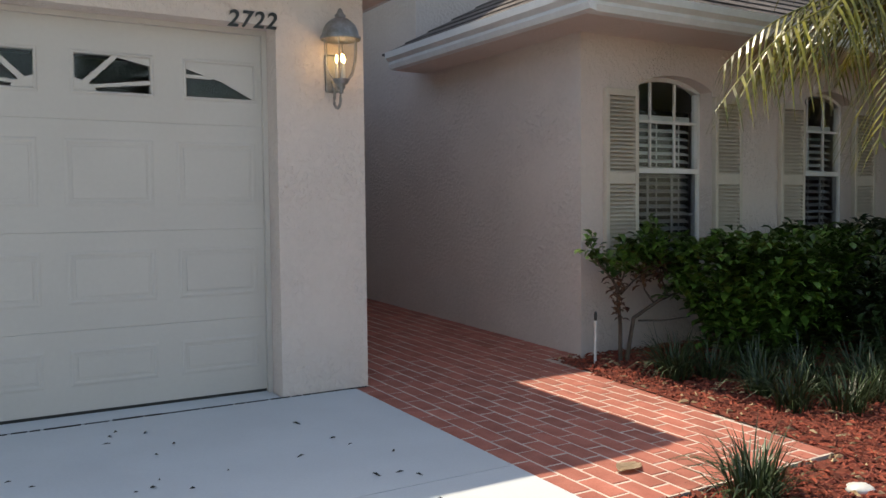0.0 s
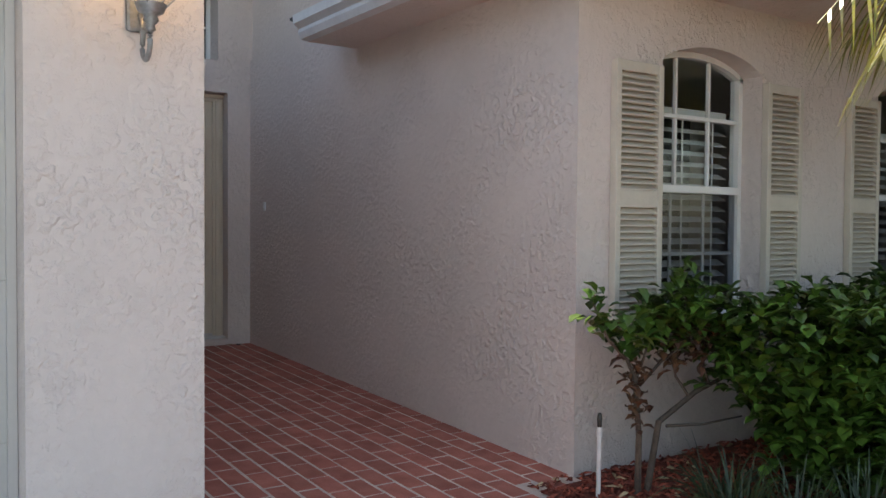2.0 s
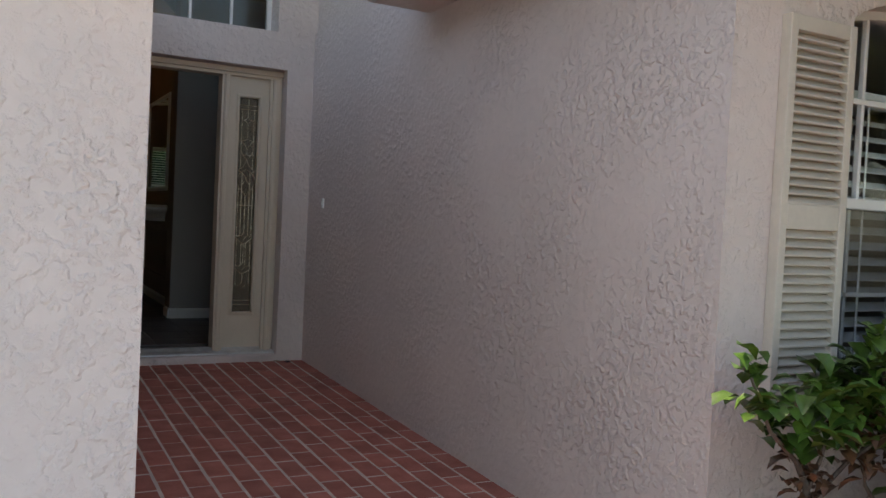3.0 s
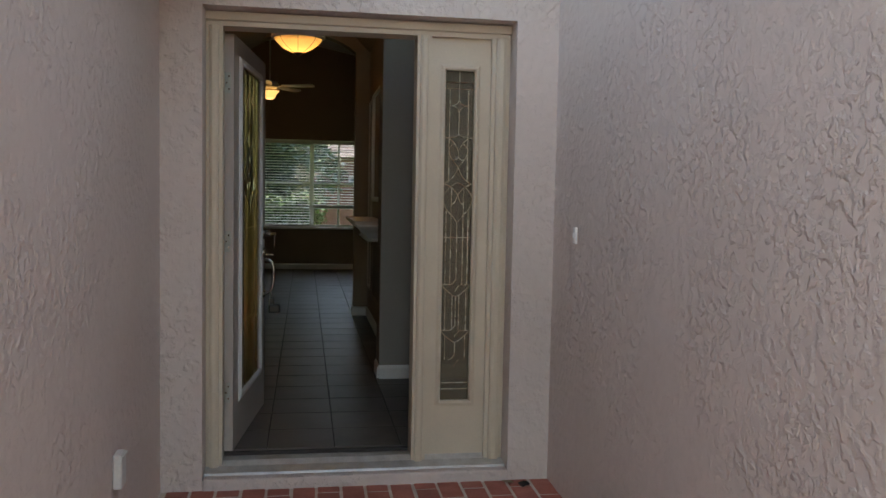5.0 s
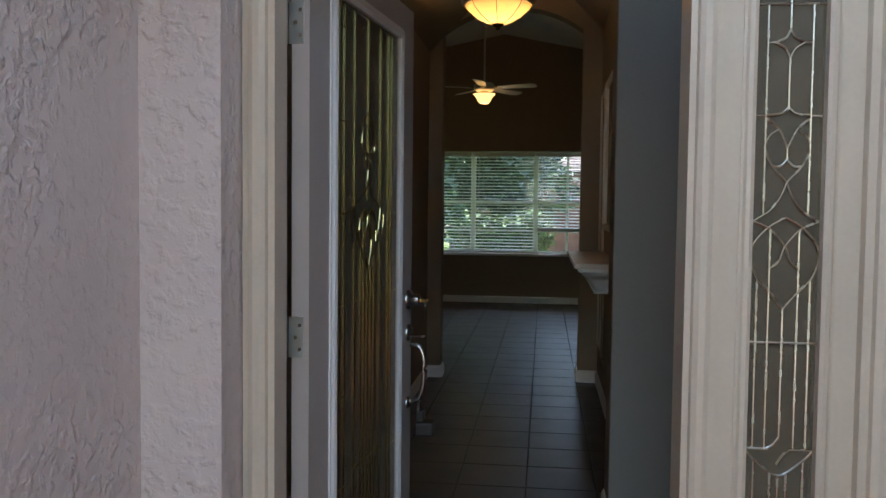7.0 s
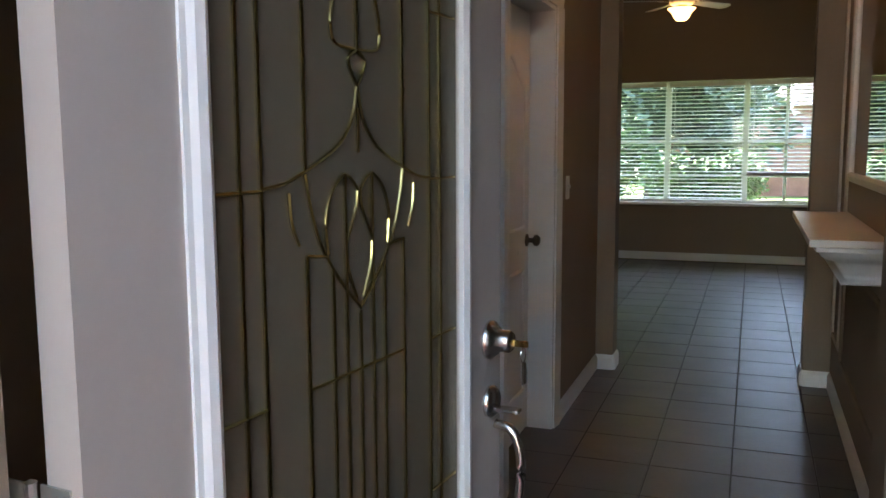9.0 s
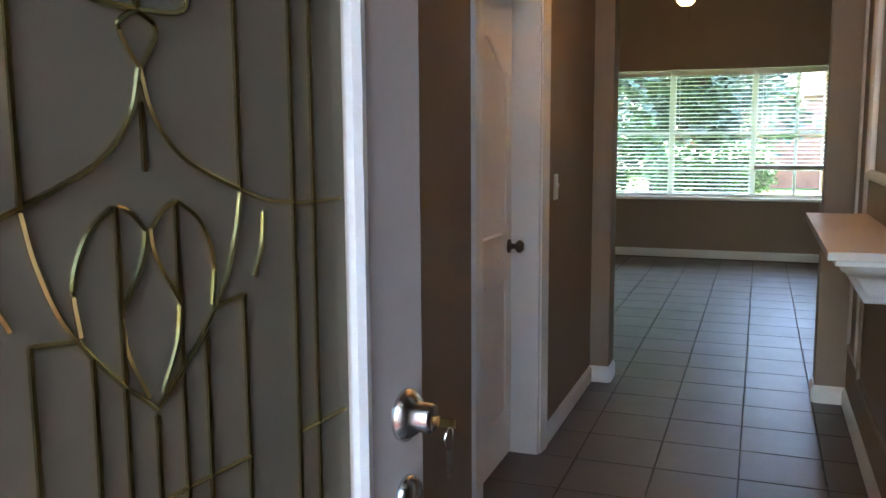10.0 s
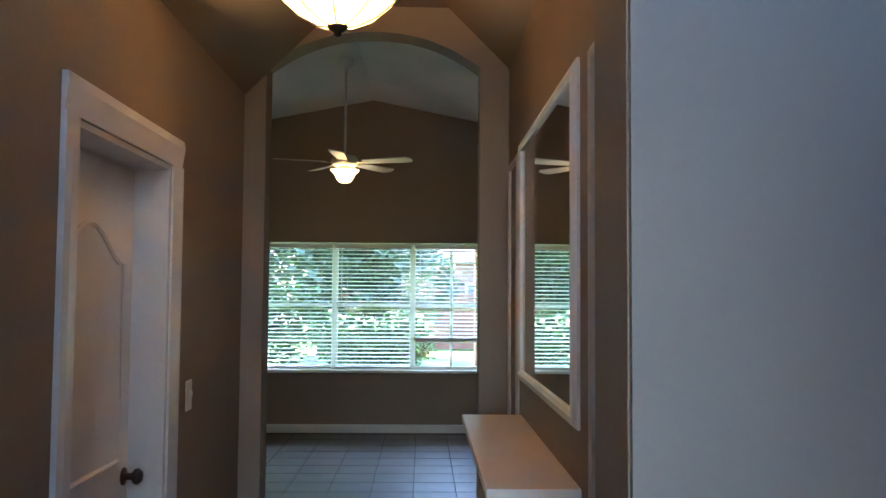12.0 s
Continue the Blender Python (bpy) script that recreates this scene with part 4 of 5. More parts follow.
for k in range(18):
    xa, xb = A0 + (A1 - A0) * k / 18, A0 + (A1 - A0) * (k + 1) / 18
    prism([(xa, hall_arch(xa)), (xb, hall_arch(xb)), (xb, 3.6), (xa, 3.6)], "y", AY0, AY1, bm)
bmesh.ops.remove_doubles(bm, verts=bm.verts, dist=1e-5)
solid("wall_arch", bm, TAN, "tan wall with a wide arched opening", "wall", "structure")
bm = bmesh.new()
prism([(LX, PLATE_L), (LX + 0.46, 3.12), (LX + 0.46, 3.16), (LX - 0.02, 3.16), (LX - 0.02, PLATE_L)], "y", 9.96, AY0, bm)
prism([(RX, PLATE_R), (RX, 3.16), (RX - 0.31, 3.16), (RX - 0.31, 3.12)], "y", 11.78, AY0, bm)
box(LX + 0.46, 6.6, 9.96, AY0, 3.12, 3.16, bm)
solid("ceiling_hall", bm, TAN, "tan painted hall ceiling with sloping sides", "ceiling", "structure")

# far room
solid("wall_room_left", box(0.4, 0.52, AY1, YW, 0, 3.6), TAN, "plain tan wall", "wall", "structure")
solid("wall_room_right", box(6.48, 6.6, AY1, YW, 0, 3.6), TAN, "plain tan wall", "wall", "structure")
bm = bmesh.new()
box(0.4, LX, AY1 - 0.12, AY1, 0, 3.9, bm)
box(RX + 0.12, 6.6, AY1 - 0.12, AY1, 0, 3.9, bm)
solid("wall_room_front", bm, TAN, "plain tan wall beside the arch", "wall", "structure")
WX0, WX1, WZ0, WZ1 = 0.932, 4.472, 0.795, 2.235
bm = wall_with_holes(0.4, 6.6, 0, 3.9, YW, YW + 0.15, [(WX0, WX1, WZ0, WZ1)])
solid("wall_room_window", bm, TAN, "tan wall with a wide window", "wall", "structure")
bm = bmesh.new()
RIDGE, RZP = 3.12, 3.86
prism([(0.4, RZP - 0.2 * (RIDGE - 0.4)), (RIDGE, RZP), (RIDGE, RZP + 0.05), (0.4, RZP + 0.05 - 0.2 * (RIDGE - 0.4))], "y", AY1 - 0.1, YW, bm)
prism([(RIDGE, RZP), (6.6, RZP - 0.2 * (6.6 - RIDGE)), (6.6, RZP + 0.05 - 0.2 * (6.6 - RIDGE)), (RIDGE, RZP + 0.05)], "y", AY1 - 0.1, YW, bm)
solid("ceiling_room", bm, CEIL, "white vaulted ceiling", "ceiling", "structure")
solid("roof_main", hip_roof(0.0, 7.0, 9.95, 20.3, 3.95, 0.3), SHINGLE, "shingle roof over the main house", "roof", "structure")

# baseboards
def baseboard(name, pts):
    """A moulded board along a plan line of (x, y); the room lies to its left."""
    bm = bmesh.new()
    for (xa, ya), (xb, yb) in zip(pts, pts[1:]):
        d = Vector((xb - xa, yb - ya, 0)).normalized()
        nrm = Vector((-d.y, d.x, 0))
        prof = [(0, FZ), (0.014, FZ), (0.014, FZ + 0.072), (0.008, FZ + 0.086), (0.004, FZ + 0.093), (0, FZ + 0.093)]
        a = [bm.verts.new((xa + nrm.x * o, ya + nrm.y * o, z)) for o, z in prof]
        b = [bm.verts.new((xb + nrm.x * o, yb + nrm.y * o, z)) for o, z in prof]
        n = len(prof)
        for i in range(n):
            bm.faces.new((a[i], b[i], b[(i + 1) % n], a[(i + 1) % n]))
        bm.faces.new(a)
        bm.faces.new(b[::-1])
    bmesh.ops.recalc_face_normals(bm, faces=bm.faces)
    solid(name, bm, WHITE, "white moulded baseboard", "baseboard", "structure")


baseboard("baseboard_left", [(A0, AY1), (A0, AY0), (LX, AY0), (LX, 13.44)])
baseboard("baseboard_left_near", [(LX, 12.42), (LX, 9.96)])
baseboard("baseboard_right", [(6.4, 11.52), (3.992, 11.52)])
baseboard("baseboard_hall", [(3.992, 11.53), (3.992, 11.76), (RX, 11.762), (RX, AY0), (A1, AY0), (A1, AY1)])
baseboard("baseboard_room", [(6.4, YW), (0.6, YW)])

# hall door
hd = thing("door_2", (LX, (DJ0 + DJ1) / 2, FZ), "closed white two-panel hall door in a white casing", "door", kind="structure")
hp = (LX, (DJ0 + DJ1) / 2, FZ)


def casing(name, y0, y1, z0, z1):
    pts = [(0.0, y0), (0.016, y0), (0.02, y0 + 0.3 * (y1 - y0)), (0.013, y0 + 0.7 * (y1 - y0)), (0.009, y1), (0.0, y1)]
    return prism([(LX + u, v) for u, v in pts], "z", z0, z1)


part("casing", local(casing("", DJ0 - 0.1, DJ0, FZ, FZ + 2.02), hp), WHITE, hd)
part("casing", local(casing("", DJ1 + 0.1, DJ1, FZ, FZ + 2.02), hp), WHITE, hd)
bm = prism([(LX, FZ + 2.02), (LX + 0.009, FZ + 2.02), (LX + 0.013, FZ + 2.05), (LX + 0.02, FZ + 2.09), (LX + 0.016, FZ + 2.12), (LX, FZ + 2.12)], "y", DJ0 - 0.1, DJ1 + 0.1)
part("casing", local(bm, hp), WHITE, hd)
bm = bmesh.new()
box(LX - 0.168, LX - 0.001, DJ0 + 0.001, DJ0 + 0.02, FZ, FZ + 2.0, bm)
box(LX - 0.168, LX - 0.001, DJ1 - 0.02, DJ1 - 0.001, FZ, FZ + 2.0, bm)
box(LX - 0.168, LX - 0.001, DJ0 + 0.001, DJ1 - 0.001, FZ + 2.0, FZ + 2.019, bm)
part("jamb", local(bm, hp), WHITE, hd)
slab = part("slab", local(box(LX - 0.155, LX - 0.12, DJ0 + 0.022, DJ1 - 0.029, FZ + 0.012, FZ + 1.991, None, 0.003), hp), WHITE, hd)


def arched_panel(z0, z1, rise):
    """A raised moulding round a panel with a swept top."""
    y0, y1 = DJ0 + 0.13, DJ1 - 0.13
    line = [(y0, z0), (y1, z0)] + [(y1 + (y0 - y1) * k / 14, z1 + rise * 0.5 * (1 - math.cos(2 * math.pi * k / 14))) for k in range(15)] + [(y0, z0)]
    bm = bmesh.new()
    tube([(LX - 0.12, y, z) for y, z in line], 0.011, bm, 6)
    return bm


part("panel_moulding", local(arched_panel(FZ + 1.0, FZ + 1.66, 0.12), hp), WHITE, slab)
part("panel_moulding", local(arched_panel(FZ + 0.22, FZ + 0.8, 0.0), hp), WHITE, slab)
bm = lathe([(0.03, 0), (0.03, 0.006), (0.012, 0.012), (0.012, 0.03), (0.026, 0.04), (0.028, 0.052), (0.018, 0.064), (0, 0.066)], 20)
for v in bm.verts:
    x, y, z = v.co
    v.co = (LX - 0.12 + z, 13.275 + x, FZ + 0.935 + y)
bmesh.ops.recalc_face_normals(bm, faces=bm.faces)
part("door_knob", local(bm, hp), BRONZE, slab, "dark bronze knob", True)

sw = thing("light_switch", (LX, 13.62, 1.27), "white light switch plate on the tan wall", "light switch")
part("plate", box(0, 0.006, -0.036, 0.036, -0.058, 0.058, None, 0.002), PLASTIC, sw)
part("toggle", box(0.006, 0.018, -0.005, 0.005, -0.004, 0.016, None, 0.002), PLASTIC, sw)

# mirror, mouldings and shelf on the right-hand hall wall
mir = thing("wall_mirror", (RX, 13.3, 1.29), "tall mirror in a white moulded frame above a shelf", "mirror")
MY0, MY1, MZ0, MZ1 = 12.672, 13.92, 1.345, 2.283
bm = frame_moulding(MY0, MY1, MZ0, MZ1, 0.045, RX - 0.024, RX, "x")
part("mirror_frame", local(bm, (RX, 13.3, 1.29)), WHITE, mir)
part("mirror_glass", local(box(RX - 0.008, RX - 0.003, MY0 - 0.005, MY1 + 0.005, MZ0 - 0.005, MZ1 + 0.005), (RX, 13.3, 1.29)), MIRROR, mir, "silvered mirror glass")
TAN_TRIM = material("pale_trim_paint", (0.62, 0.55, 0.48), 0.45, vary=0.08)
for y0, y1, z0, z1 in ((11.86, 12.43, 0.45, 2.27), (14.1, 14.42, 0.45, 2.27), (12.62, 13.95, 0.4, 0.88)):
    bm = frame_moulding(y0, y1, z0, z1, 0.035, RX - 0.016, RX, "x")
    solid("trim_panel_moulding", bm, TAN if z1 < 1 else TAN_TRIM, "picture-frame moulding on the hall wall", "trim", "structure")
shelf = thing("hall_shelf", (RX, 13.29, 0.98), "white crown-moulded wall shelf with a pale wooden top", "shelf")
SY0, SY1 = 12.605, 13.985


def shelf_layer(out, z0, z1, inset):
    return local(box(RX - out, RX - 0.001, SY0 + inset, SY1 - inset, z0, z1, None, 0.003), (RX, 13.29, 0.98))


SHELF_TOP = material("shelf_top_paint", (0.70, 0.62, 0.54), 0.4, vary=0.06, scale=3)
part("top_board", shelf_layer(0.258, 1.12, 1.148, 0.0), SHELF_TOP, shelf, "pale glossy top")
part("edge_band", shelf_layer(0.235, 1.102, 1.12, 0.012), WHITE, shelf)
bm = bmesh.new()
prof = [(0.225, 1.102), (0.215, 1.085), (0.19, 1.07), (0.16, 1.062), (0.145, 1.05), (0.145, 1.03), (0.13, 1.015), (0.125, 0.99), (0.14, 0.985), (0.14, 0.975)]
loops = []
for o, z in prof:
    i = 0.25 - o
    loops.append([bm.verts.new((-0.001 if k in (0, 3) else -o, (SY0 + i if k < 2 else SY1 - i) - 13.29, z - 0.98)) for k in range(4)])
for a, b in zip(loops, loops[1:]):
    for k in range(3):
        bm.faces.new((a[k], a[k + 1], b[k + 1], b[k]))
bm.faces.new(loops[-1])
bmesh.ops.recalc_face_normals(bm, faces=bm.faces)
part("crown_moulding", bm, WHITE, shelf, "", True)
ot = thing("wall_outlet", (RX, 12.3, 0.42), "white wall outlet low on the hall wall", "outlet")
part("plate", box(-0.006, 0, -0.036, 0.036, -0.058, 0.058, None, 0.002), PLASTIC, ot)
part("sockets", box(-0.008, -0.006, -0.016, 0.016, -0.04, 0.04, None, 0.002), PLASTIC, ot)

# pendant bowl light
PX, PY, PZ = 3.41, 13.08, 2.512
pen = thing("pendant_light", (PX, PY, PZ), "lit alabaster bowl pendant hanging on three chains", "pendant lamp")
bw = part("bowl", lathe([(0.012, 0.035), (0.06, 0.04), (0.13, 0.075), (0.185, 0.125), (0.2, 0.15), (0.195, 0.153), (0.18, 0.13), (0.12, 0.082), (0.05, 0.05), (0.0, 0.046)], 36), BOWL, pen, "glowing marbled glass bowl", True)
part("rim", lathe([(0.2, 0.148), (0.222, 0.155), (0.226, 0.175), (0.212, 0.183), (0.198, 0.175), (0.2, 0.148)], 36), WHITE, pen, "pale moulded rim", True)
bm = bmesh.new()
for k in range(8):
    a = 2 * math.pi * k / 8
    tube([(r * math.cos(a), r * math.sin(a), z) for r, z in ((0.02, 0.032), (0.065, 0.038), (0.133, 0.072), (0.19, 0.122), (0.205, 0.15))], 0.0022, bm, 5)
part("bowl_ribs", bm, BRONZE, pen)
part("finial", lathe([(0.035, 0.036), (0.03, 0.024), (0.012, 0.014), (0.014, 0.006), (0, 0.0)], 16), BRONZE, pen, "dark metal finial", True)
for k in range(3):
    a = 2 * math.pi * k / 3 + 0.5
    part("chain", tube([(0.212 * math.cos(a), 0.212 * math.sin(a), 0.175), (0.02 * math.cos(a), 0.02 * math.sin(a), 0.5)], 0.004, None, 6), BRONZE, pen)
part("stem", tube([(0, 0, 0.5), (0, 0, 0.6)], 0.008, None, 8), BRONZE, pen)
part("canopy", lathe([(0, 0.57), (0.02, 0.575), (0.06, 0.6), (0.065, 0.608)], 20), BRONZE, pen, "", True)
bulb("pendant_bulbs", (PX, PY, PZ + 0.135), 1.05, 0.03, (1.0, 0.62, 0.30))

# ceiling fan
FX, FYY, FZZ = 2.972, 18.07, 2.68
fan = thing("ceiling_fan", (FX, FYY, FZZ), "white ceiling fan at rest with one lit bell shade", "ceiling fan")
part("shade", lathe([(0.0, 0.0), (0.05, 0.004), (0.075, 0.03), (0.095, 0.075), (0.13, 0.11), (0.135, 0.118), (0.12, 0.116), (0.08, 0.085), (0.0, 0.06)], 24), FAN_SHADE, fan, "glowing frosted glass shade", True)
part("light_fitter", lathe([(0.05, 0.115), (0.06, 0.13), (0.05, 0.15)], 20), BRASS, fan, "", True)
part("motor", lathe([(0, 0.14), (0.1, 0.15), (0.125, 0.175), (0.125, 0.215), (0.1, 0.245), (0.03, 0.26), (0, 0.26)], 28), WHITE, fan, "", True)
part("rod", tube([(0, 0, 0.25), (0, 0, 1.12)], 0.012, None, 10), WHITE, fan)
part("canopy", lathe([(0.02, 1.06), (0.05, 1.08), (0.07, 1.12), (0.07, 1.15)], 20), WHITE, fan, "", True)
part("pull_chain", tube([(0.03, -0.02, 0.12), (0.03, -0.02, -0.14)], 0.002, None, 5), BRASS, fan)
for k in range(5):
    a = radians(196 - 72 * k)
    c, s = math.cos(a), math.sin(a)
    bm = bmesh.new()
    box(0.1, 0.22, -0.015, 0.015, 0.178, 0.184, bm)
    outline = [(0.18, -0.045), (0.4, -0.062), (0.62, -0.068), (0.655, -0.04), (0.66, 0.0), (0.655, 0.04), (0.62, 0.068), (0.4, 0.062), (0.18, 0.045)]
    prism(outline, "z", 0.184, 0.192, bm)
    for v in bm.verts:
        v.co = Vector((v.co.x, v.co.y, v.co.z + v.co.y * -0.18))
        v.co = Vector((c * v.co.x - s * v.co.y, s * v.co.x + c * v.co.y, v.co.z))
    part("blade", bm, WHITE, fan)
bulb("fan_bulb", (FX, FYY, FZZ - 0.04), 0.22, 0.05, (1.0, 0.66, 0.34))

# far window in four lights, each with its blind
sect = (WX1 - WX0) / 4
far_win = thing("window_3", (2.745, YW + 0.1, WZ0), "wide white framed window in four lights", "window", kind="structure")
wp = (2.745, YW + 0.1, WZ0)
bm = bmesh.new()
box(WX0, WX1, YW + 0.08, YW + 0.13, WZ0, WZ0 + 0.04, bm)
box(WX0, WX1, YW + 0.08, YW + 0.13, WZ1 - 0.04, WZ1, bm)
for k in range(5):
    x = WX0 + k * sect
    box(max(WX0, x - 0.035), min(WX1, x + 0.035), YW + 0.08, YW + 0.13, WZ0 + 0.04, WZ1 - 0.04, bm)
part("window_frame", local(bm, wp), SLAT, far_win)
part("window_sill", local(box(WX0 - 0.03, WX1 + 0.03, YW - 0.025, YW + 0.08, WZ0 - 0.03, WZ0 + 0.001, None, 0.005), wp), WHITE, far_win)
for k in range(4):
    x0, x1 = WX0 + k * sect + 0.035, WX0 + (k + 1) * sect - 0.035
    part("meeting_rail", local(box(x0, x1, YW + 0.085, YW + 0.125, 1.5, 1.545, None, 0.003), wp), SLAT, far_win)
    # Outside porch cage's white rail and post, built here as window bars.
    part("muntin", local(box(x0, x1, YW + 0.095, YW + 0.115, 1.105, 1.135), wp), SLAT, far_win)
    part("muntin", local(box((x0 + x1) / 2 - 0.017, (x0 + x1) / 2 + 0.017, YW + 0.094, YW + 0.115, WZ0 + 0.04, WZ1 - 0.04), wp), SLAT, far_win) if k == 3 or k == 0 else None
    g = part("pane", local(box(x0, x1, YW + 0.108, YW + 0.112, WZ0 + 0.03, WZ1 - 0.03), wp), COOL_GLASS, far_win)
    g.visible_shadow = False
    bl = thing("window_blind", ((x0 + x1) / 2, YW + 0.035, WZ0 + 0.01), "white horizontal blind lowered with open slats", "blind", "room blinds")
    bw2 = sect / 2 - 0.02
    part("head_rail", box(-bw2, bw2, -0.03, 0.025, 1.36, 1.405, None, 0.004), WHITE, bl)
    part("bottom_rail", box(-bw2, bw2, -0.025, 0.025, 0.312 if k == 3 else 0.012, 0.33 if k == 3 else 0.03, None, 0.004), WHITE, bl)
    me = None
    bundle = 0.335 if k == 3 else 0.034
    for q in range(31):
        z = max(0.05 + q * 0.0445, bundle + q * 0.0035) if q * 0.0445 > bundle - 0.05 else bundle + q * 0.0035
        if me is None:
            bm = box(-bw2, bw2, -0.025, 0.025, -0.0014, 0.0014)
            for v in bm.verts:
                v.co.z += v.co.y * 0.22
            s = part("slat", bm, SLAT, bl)
            me = s.data
        else:
            s = new("slat", me)
            s.parent = bl
        s.location.z = z
    for x in (-bw2 * 0.7, bw2 * 0.7):
        part("ladder_cord", box(x - 0.0015, x + 0.0015, -0.024, -0.022, 0.33 if k == 3 else 0.02, 1.37), WHITE, bl)
    part("tilt_wand", tube([(-bw2 * 0.85, -0.035, 1.36), (-bw2 * 0.85, -0.035, 0.75)], 0.004, None, 6), PLASTIC, bl)

# ---- outside the far window ----
lawn = box(-14, 18, 20.3, 50, -0.05, 0.02)
solid("ground_backyard", lawn, GRASS, "green lawn behind the house", "lawn", "structure")
solid("column_lanai", box(4.36, 4.56, 20.9, 21.1, 0.0, 2.76, None, 0.01), PINK, "pink stucco porch column behind the window", "column", "structure")
solid("roof_lanai", box(-1.5, 8.5, 20.01, 21.3, 2.75, 2.9), CEIL, "white porch roof behind the house", "roof", "structure")
back = thing("back_house", (3.7, 36, 0), "pinkish neighbouring house beyond the back lawn", "house")
part("wall", box(0, 9, 0, 6, 0, 2.6), PINK, back)
part("roof", hip_roof(-0.5, 9.5, -0.5, 6.5, 2.6, 0.4), SHINGLE, back)
for x in (1.3, 4.6):
    wnd = part("window", box(x, x + 1.2, -0.04, 0.0, 0.9, 2.0, None, 0.01), WHITE, back, "white framed window")
    part("pane", box(x + 0.08, x + 1.12, -0.046, -0.04, 0.98, 1.92), TINTED, wnd)


def leaves(bm, places, size, rng, droop=0.3, wide=0.45):
    """Small folded leaves at random turns."""
    for p in places:
        s = size * rng.uniform(0.65, 1.25)
        a, tilt = rng.uniform(0, 2 * math.pi), rng.uniform(-0.5, 0.9)
        d = Vector((math.cos(a) * math.cos(tilt), math.sin(a) * math.cos(tilt), math.sin(tilt)))
        side = d.cross(Vector((0, 0, 1))).normalized() * (s * wide)
        up = side.cross(d).normalized() * (s * 0.12)
        p = Vector(p)
        b0, m, t = bm.verts.new(p), p + d * s * 0.5, bm.verts.new(p + d * s - Vector((0, 0, s * droop * 0.4)))
        mm = bm.verts.new(m + up * 0.4)
        l, r = (bm.verts.new(p + d * s * 0.36 + q * 0.7 + up * 1.6) for q in (side, -side))
        l2, r2 = (bm.verts.new(p + d * s * 0.74 + q * 0.95 + up * 1.2) for q in (side, -side))
        bm.faces.new((b0, l, mm))
        bm.faces.new((b0, mm, r))
        bm.faces.new((l, l2, mm))
        bm.faces.new((mm, r2, r))
        bm.faces.new((l2, t, mm))
        bm.faces.new((mm, t, r2))
    return bm


def blob(rng, centre, radii, n, hollow=0.55):
    """Places mostly near the skin of an uneven mass."""
    out = []
    for _ in range(n):
        v = Vector((rng.gauss(0, 1), rng.gauss(0, 1), rng.gauss(0, 1))).normalized()
        k = 1 + 0.22 * noise.noise(Vector(centre) * 1.7 + v * 2.2)
        r = k * (hollow + (1 - hollow) * rng.random() ** 0.5)
        out.append(tuple(c + v[i] * radii[i] * r for i, c in enumerate(centre)))
    return out


def tree(name, place, height, spread, n, seed, mat, label):
    rng = random.Random(seed)
    t = thing(name, place, label, "tree")
    bm = tube([(0, 0, 0), (0.05, 0.03, height * 0.25), (-0.03, 0.05, height * 0.5), (0.02, 0, height * 0.8)], height * 0.03, None, 8, 0.4)
    for k in range(7):
        a = rng.uniform(0, 6.28)
        z = height * rng.uniform(0.25, 0.6)
        tube([(0, 0, z), (0.3 * spread * math.cos(a), 0.3 * spread * math.sin(a), z + 0.12 * height), (0.7 * spread * math.cos(a), 0.7 * spread * math.sin(a), z + 0.22 * height)], height * 0.012, bm, 6, 0.3)
    part("trunk", bm, BARK, t)
    bm = bmesh.new()
    for k in range(12):
        a, r = rng.uniform(0, 6.28), spread * rng.uniform(0.1, 0.75)
        c = (r * math.cos(a), r * math.sin(a), height * rng.uniform(0.28, 0.95))
        leaves(bm, blob(rng, c, (spread * 0.4, spread * 0.4, height * 0.16), n // 12), 0.24, rng)
    part("crown", bm, mat, t)
    return t


tree("garden_tree", (2.6, 26.5, 0), 5.0, 2.2, 4200, 3, TREE, "leafy green tree behind the window")
tree("garden_tree", (0.2, 25.5, 0), 4.5, 2.2, 4200, 4, TREE, "leafy green tree behind the window")
tree("garden_tree", (9.5, 30, 0), 5.5, 2.6, 4200, 5, TREE, "dark leafy tree beyond the fence")
tree("garden_tree", (-2.5, 28, 0), 6, 2.6, 4200, 6, TREE, "leafy tree beyond the lawn")
tree("garden_tree", (1.2, 32, 0), 8, 3.4, 6000, 14, TREE, "tall leafy tree beyond the lawn")
tree("garden_tree", (10.5, 45, 0), 8, 3.4, 6000, 16, TREE, "tall leafy tree beyond the fence")
rng = random.Random(77)
far = bmesh.new()
for q in range(16):
    leaves(far, blob(rng, (-9 + 1.5 * q, 45 + rng.uniform(-1, 1), rng.uniform(1.6, 4.2)), (1.9, 1.5, 2.2), 420, 0.3), 0.42, rng)
tagged(part("far_woods", far, TREE, None), "pale green wood far behind the garden", "trees", kind="stuff")
rng = random.Random(7)


def garden_shrub(x, y, wide, deep, high, n, seed, label):
    r = random.Random(seed)
    t = thing("garden_shrub", (x, y, 0.02), label, "shrub", "garden shrubs")
    for k in range(3):
        part("stem", tube([(0, 0, 0), (0.2 * (k - 1), 0.05, 0.4 * high), (0.45 * wide * (k - 1), 0.1, 0.75 * high)], 0.03, None, 6, 0.5), BARK, t)
    bm = bmesh.new()
    for k in range(7):
        c = (r.uniform(-0.6, 0.6) * wide, r.uniform(-0.4, 0.4) * deep, high * r.uniform(0.3, 0.75))
        leaves(bm, blob(r, c, (0.5 * wide, 0.6 * deep, 0.33 * high), n // 7, 0.35), 0.11, r)
    part("foliage", bm, GARDEN_LEAF, t)
    return t


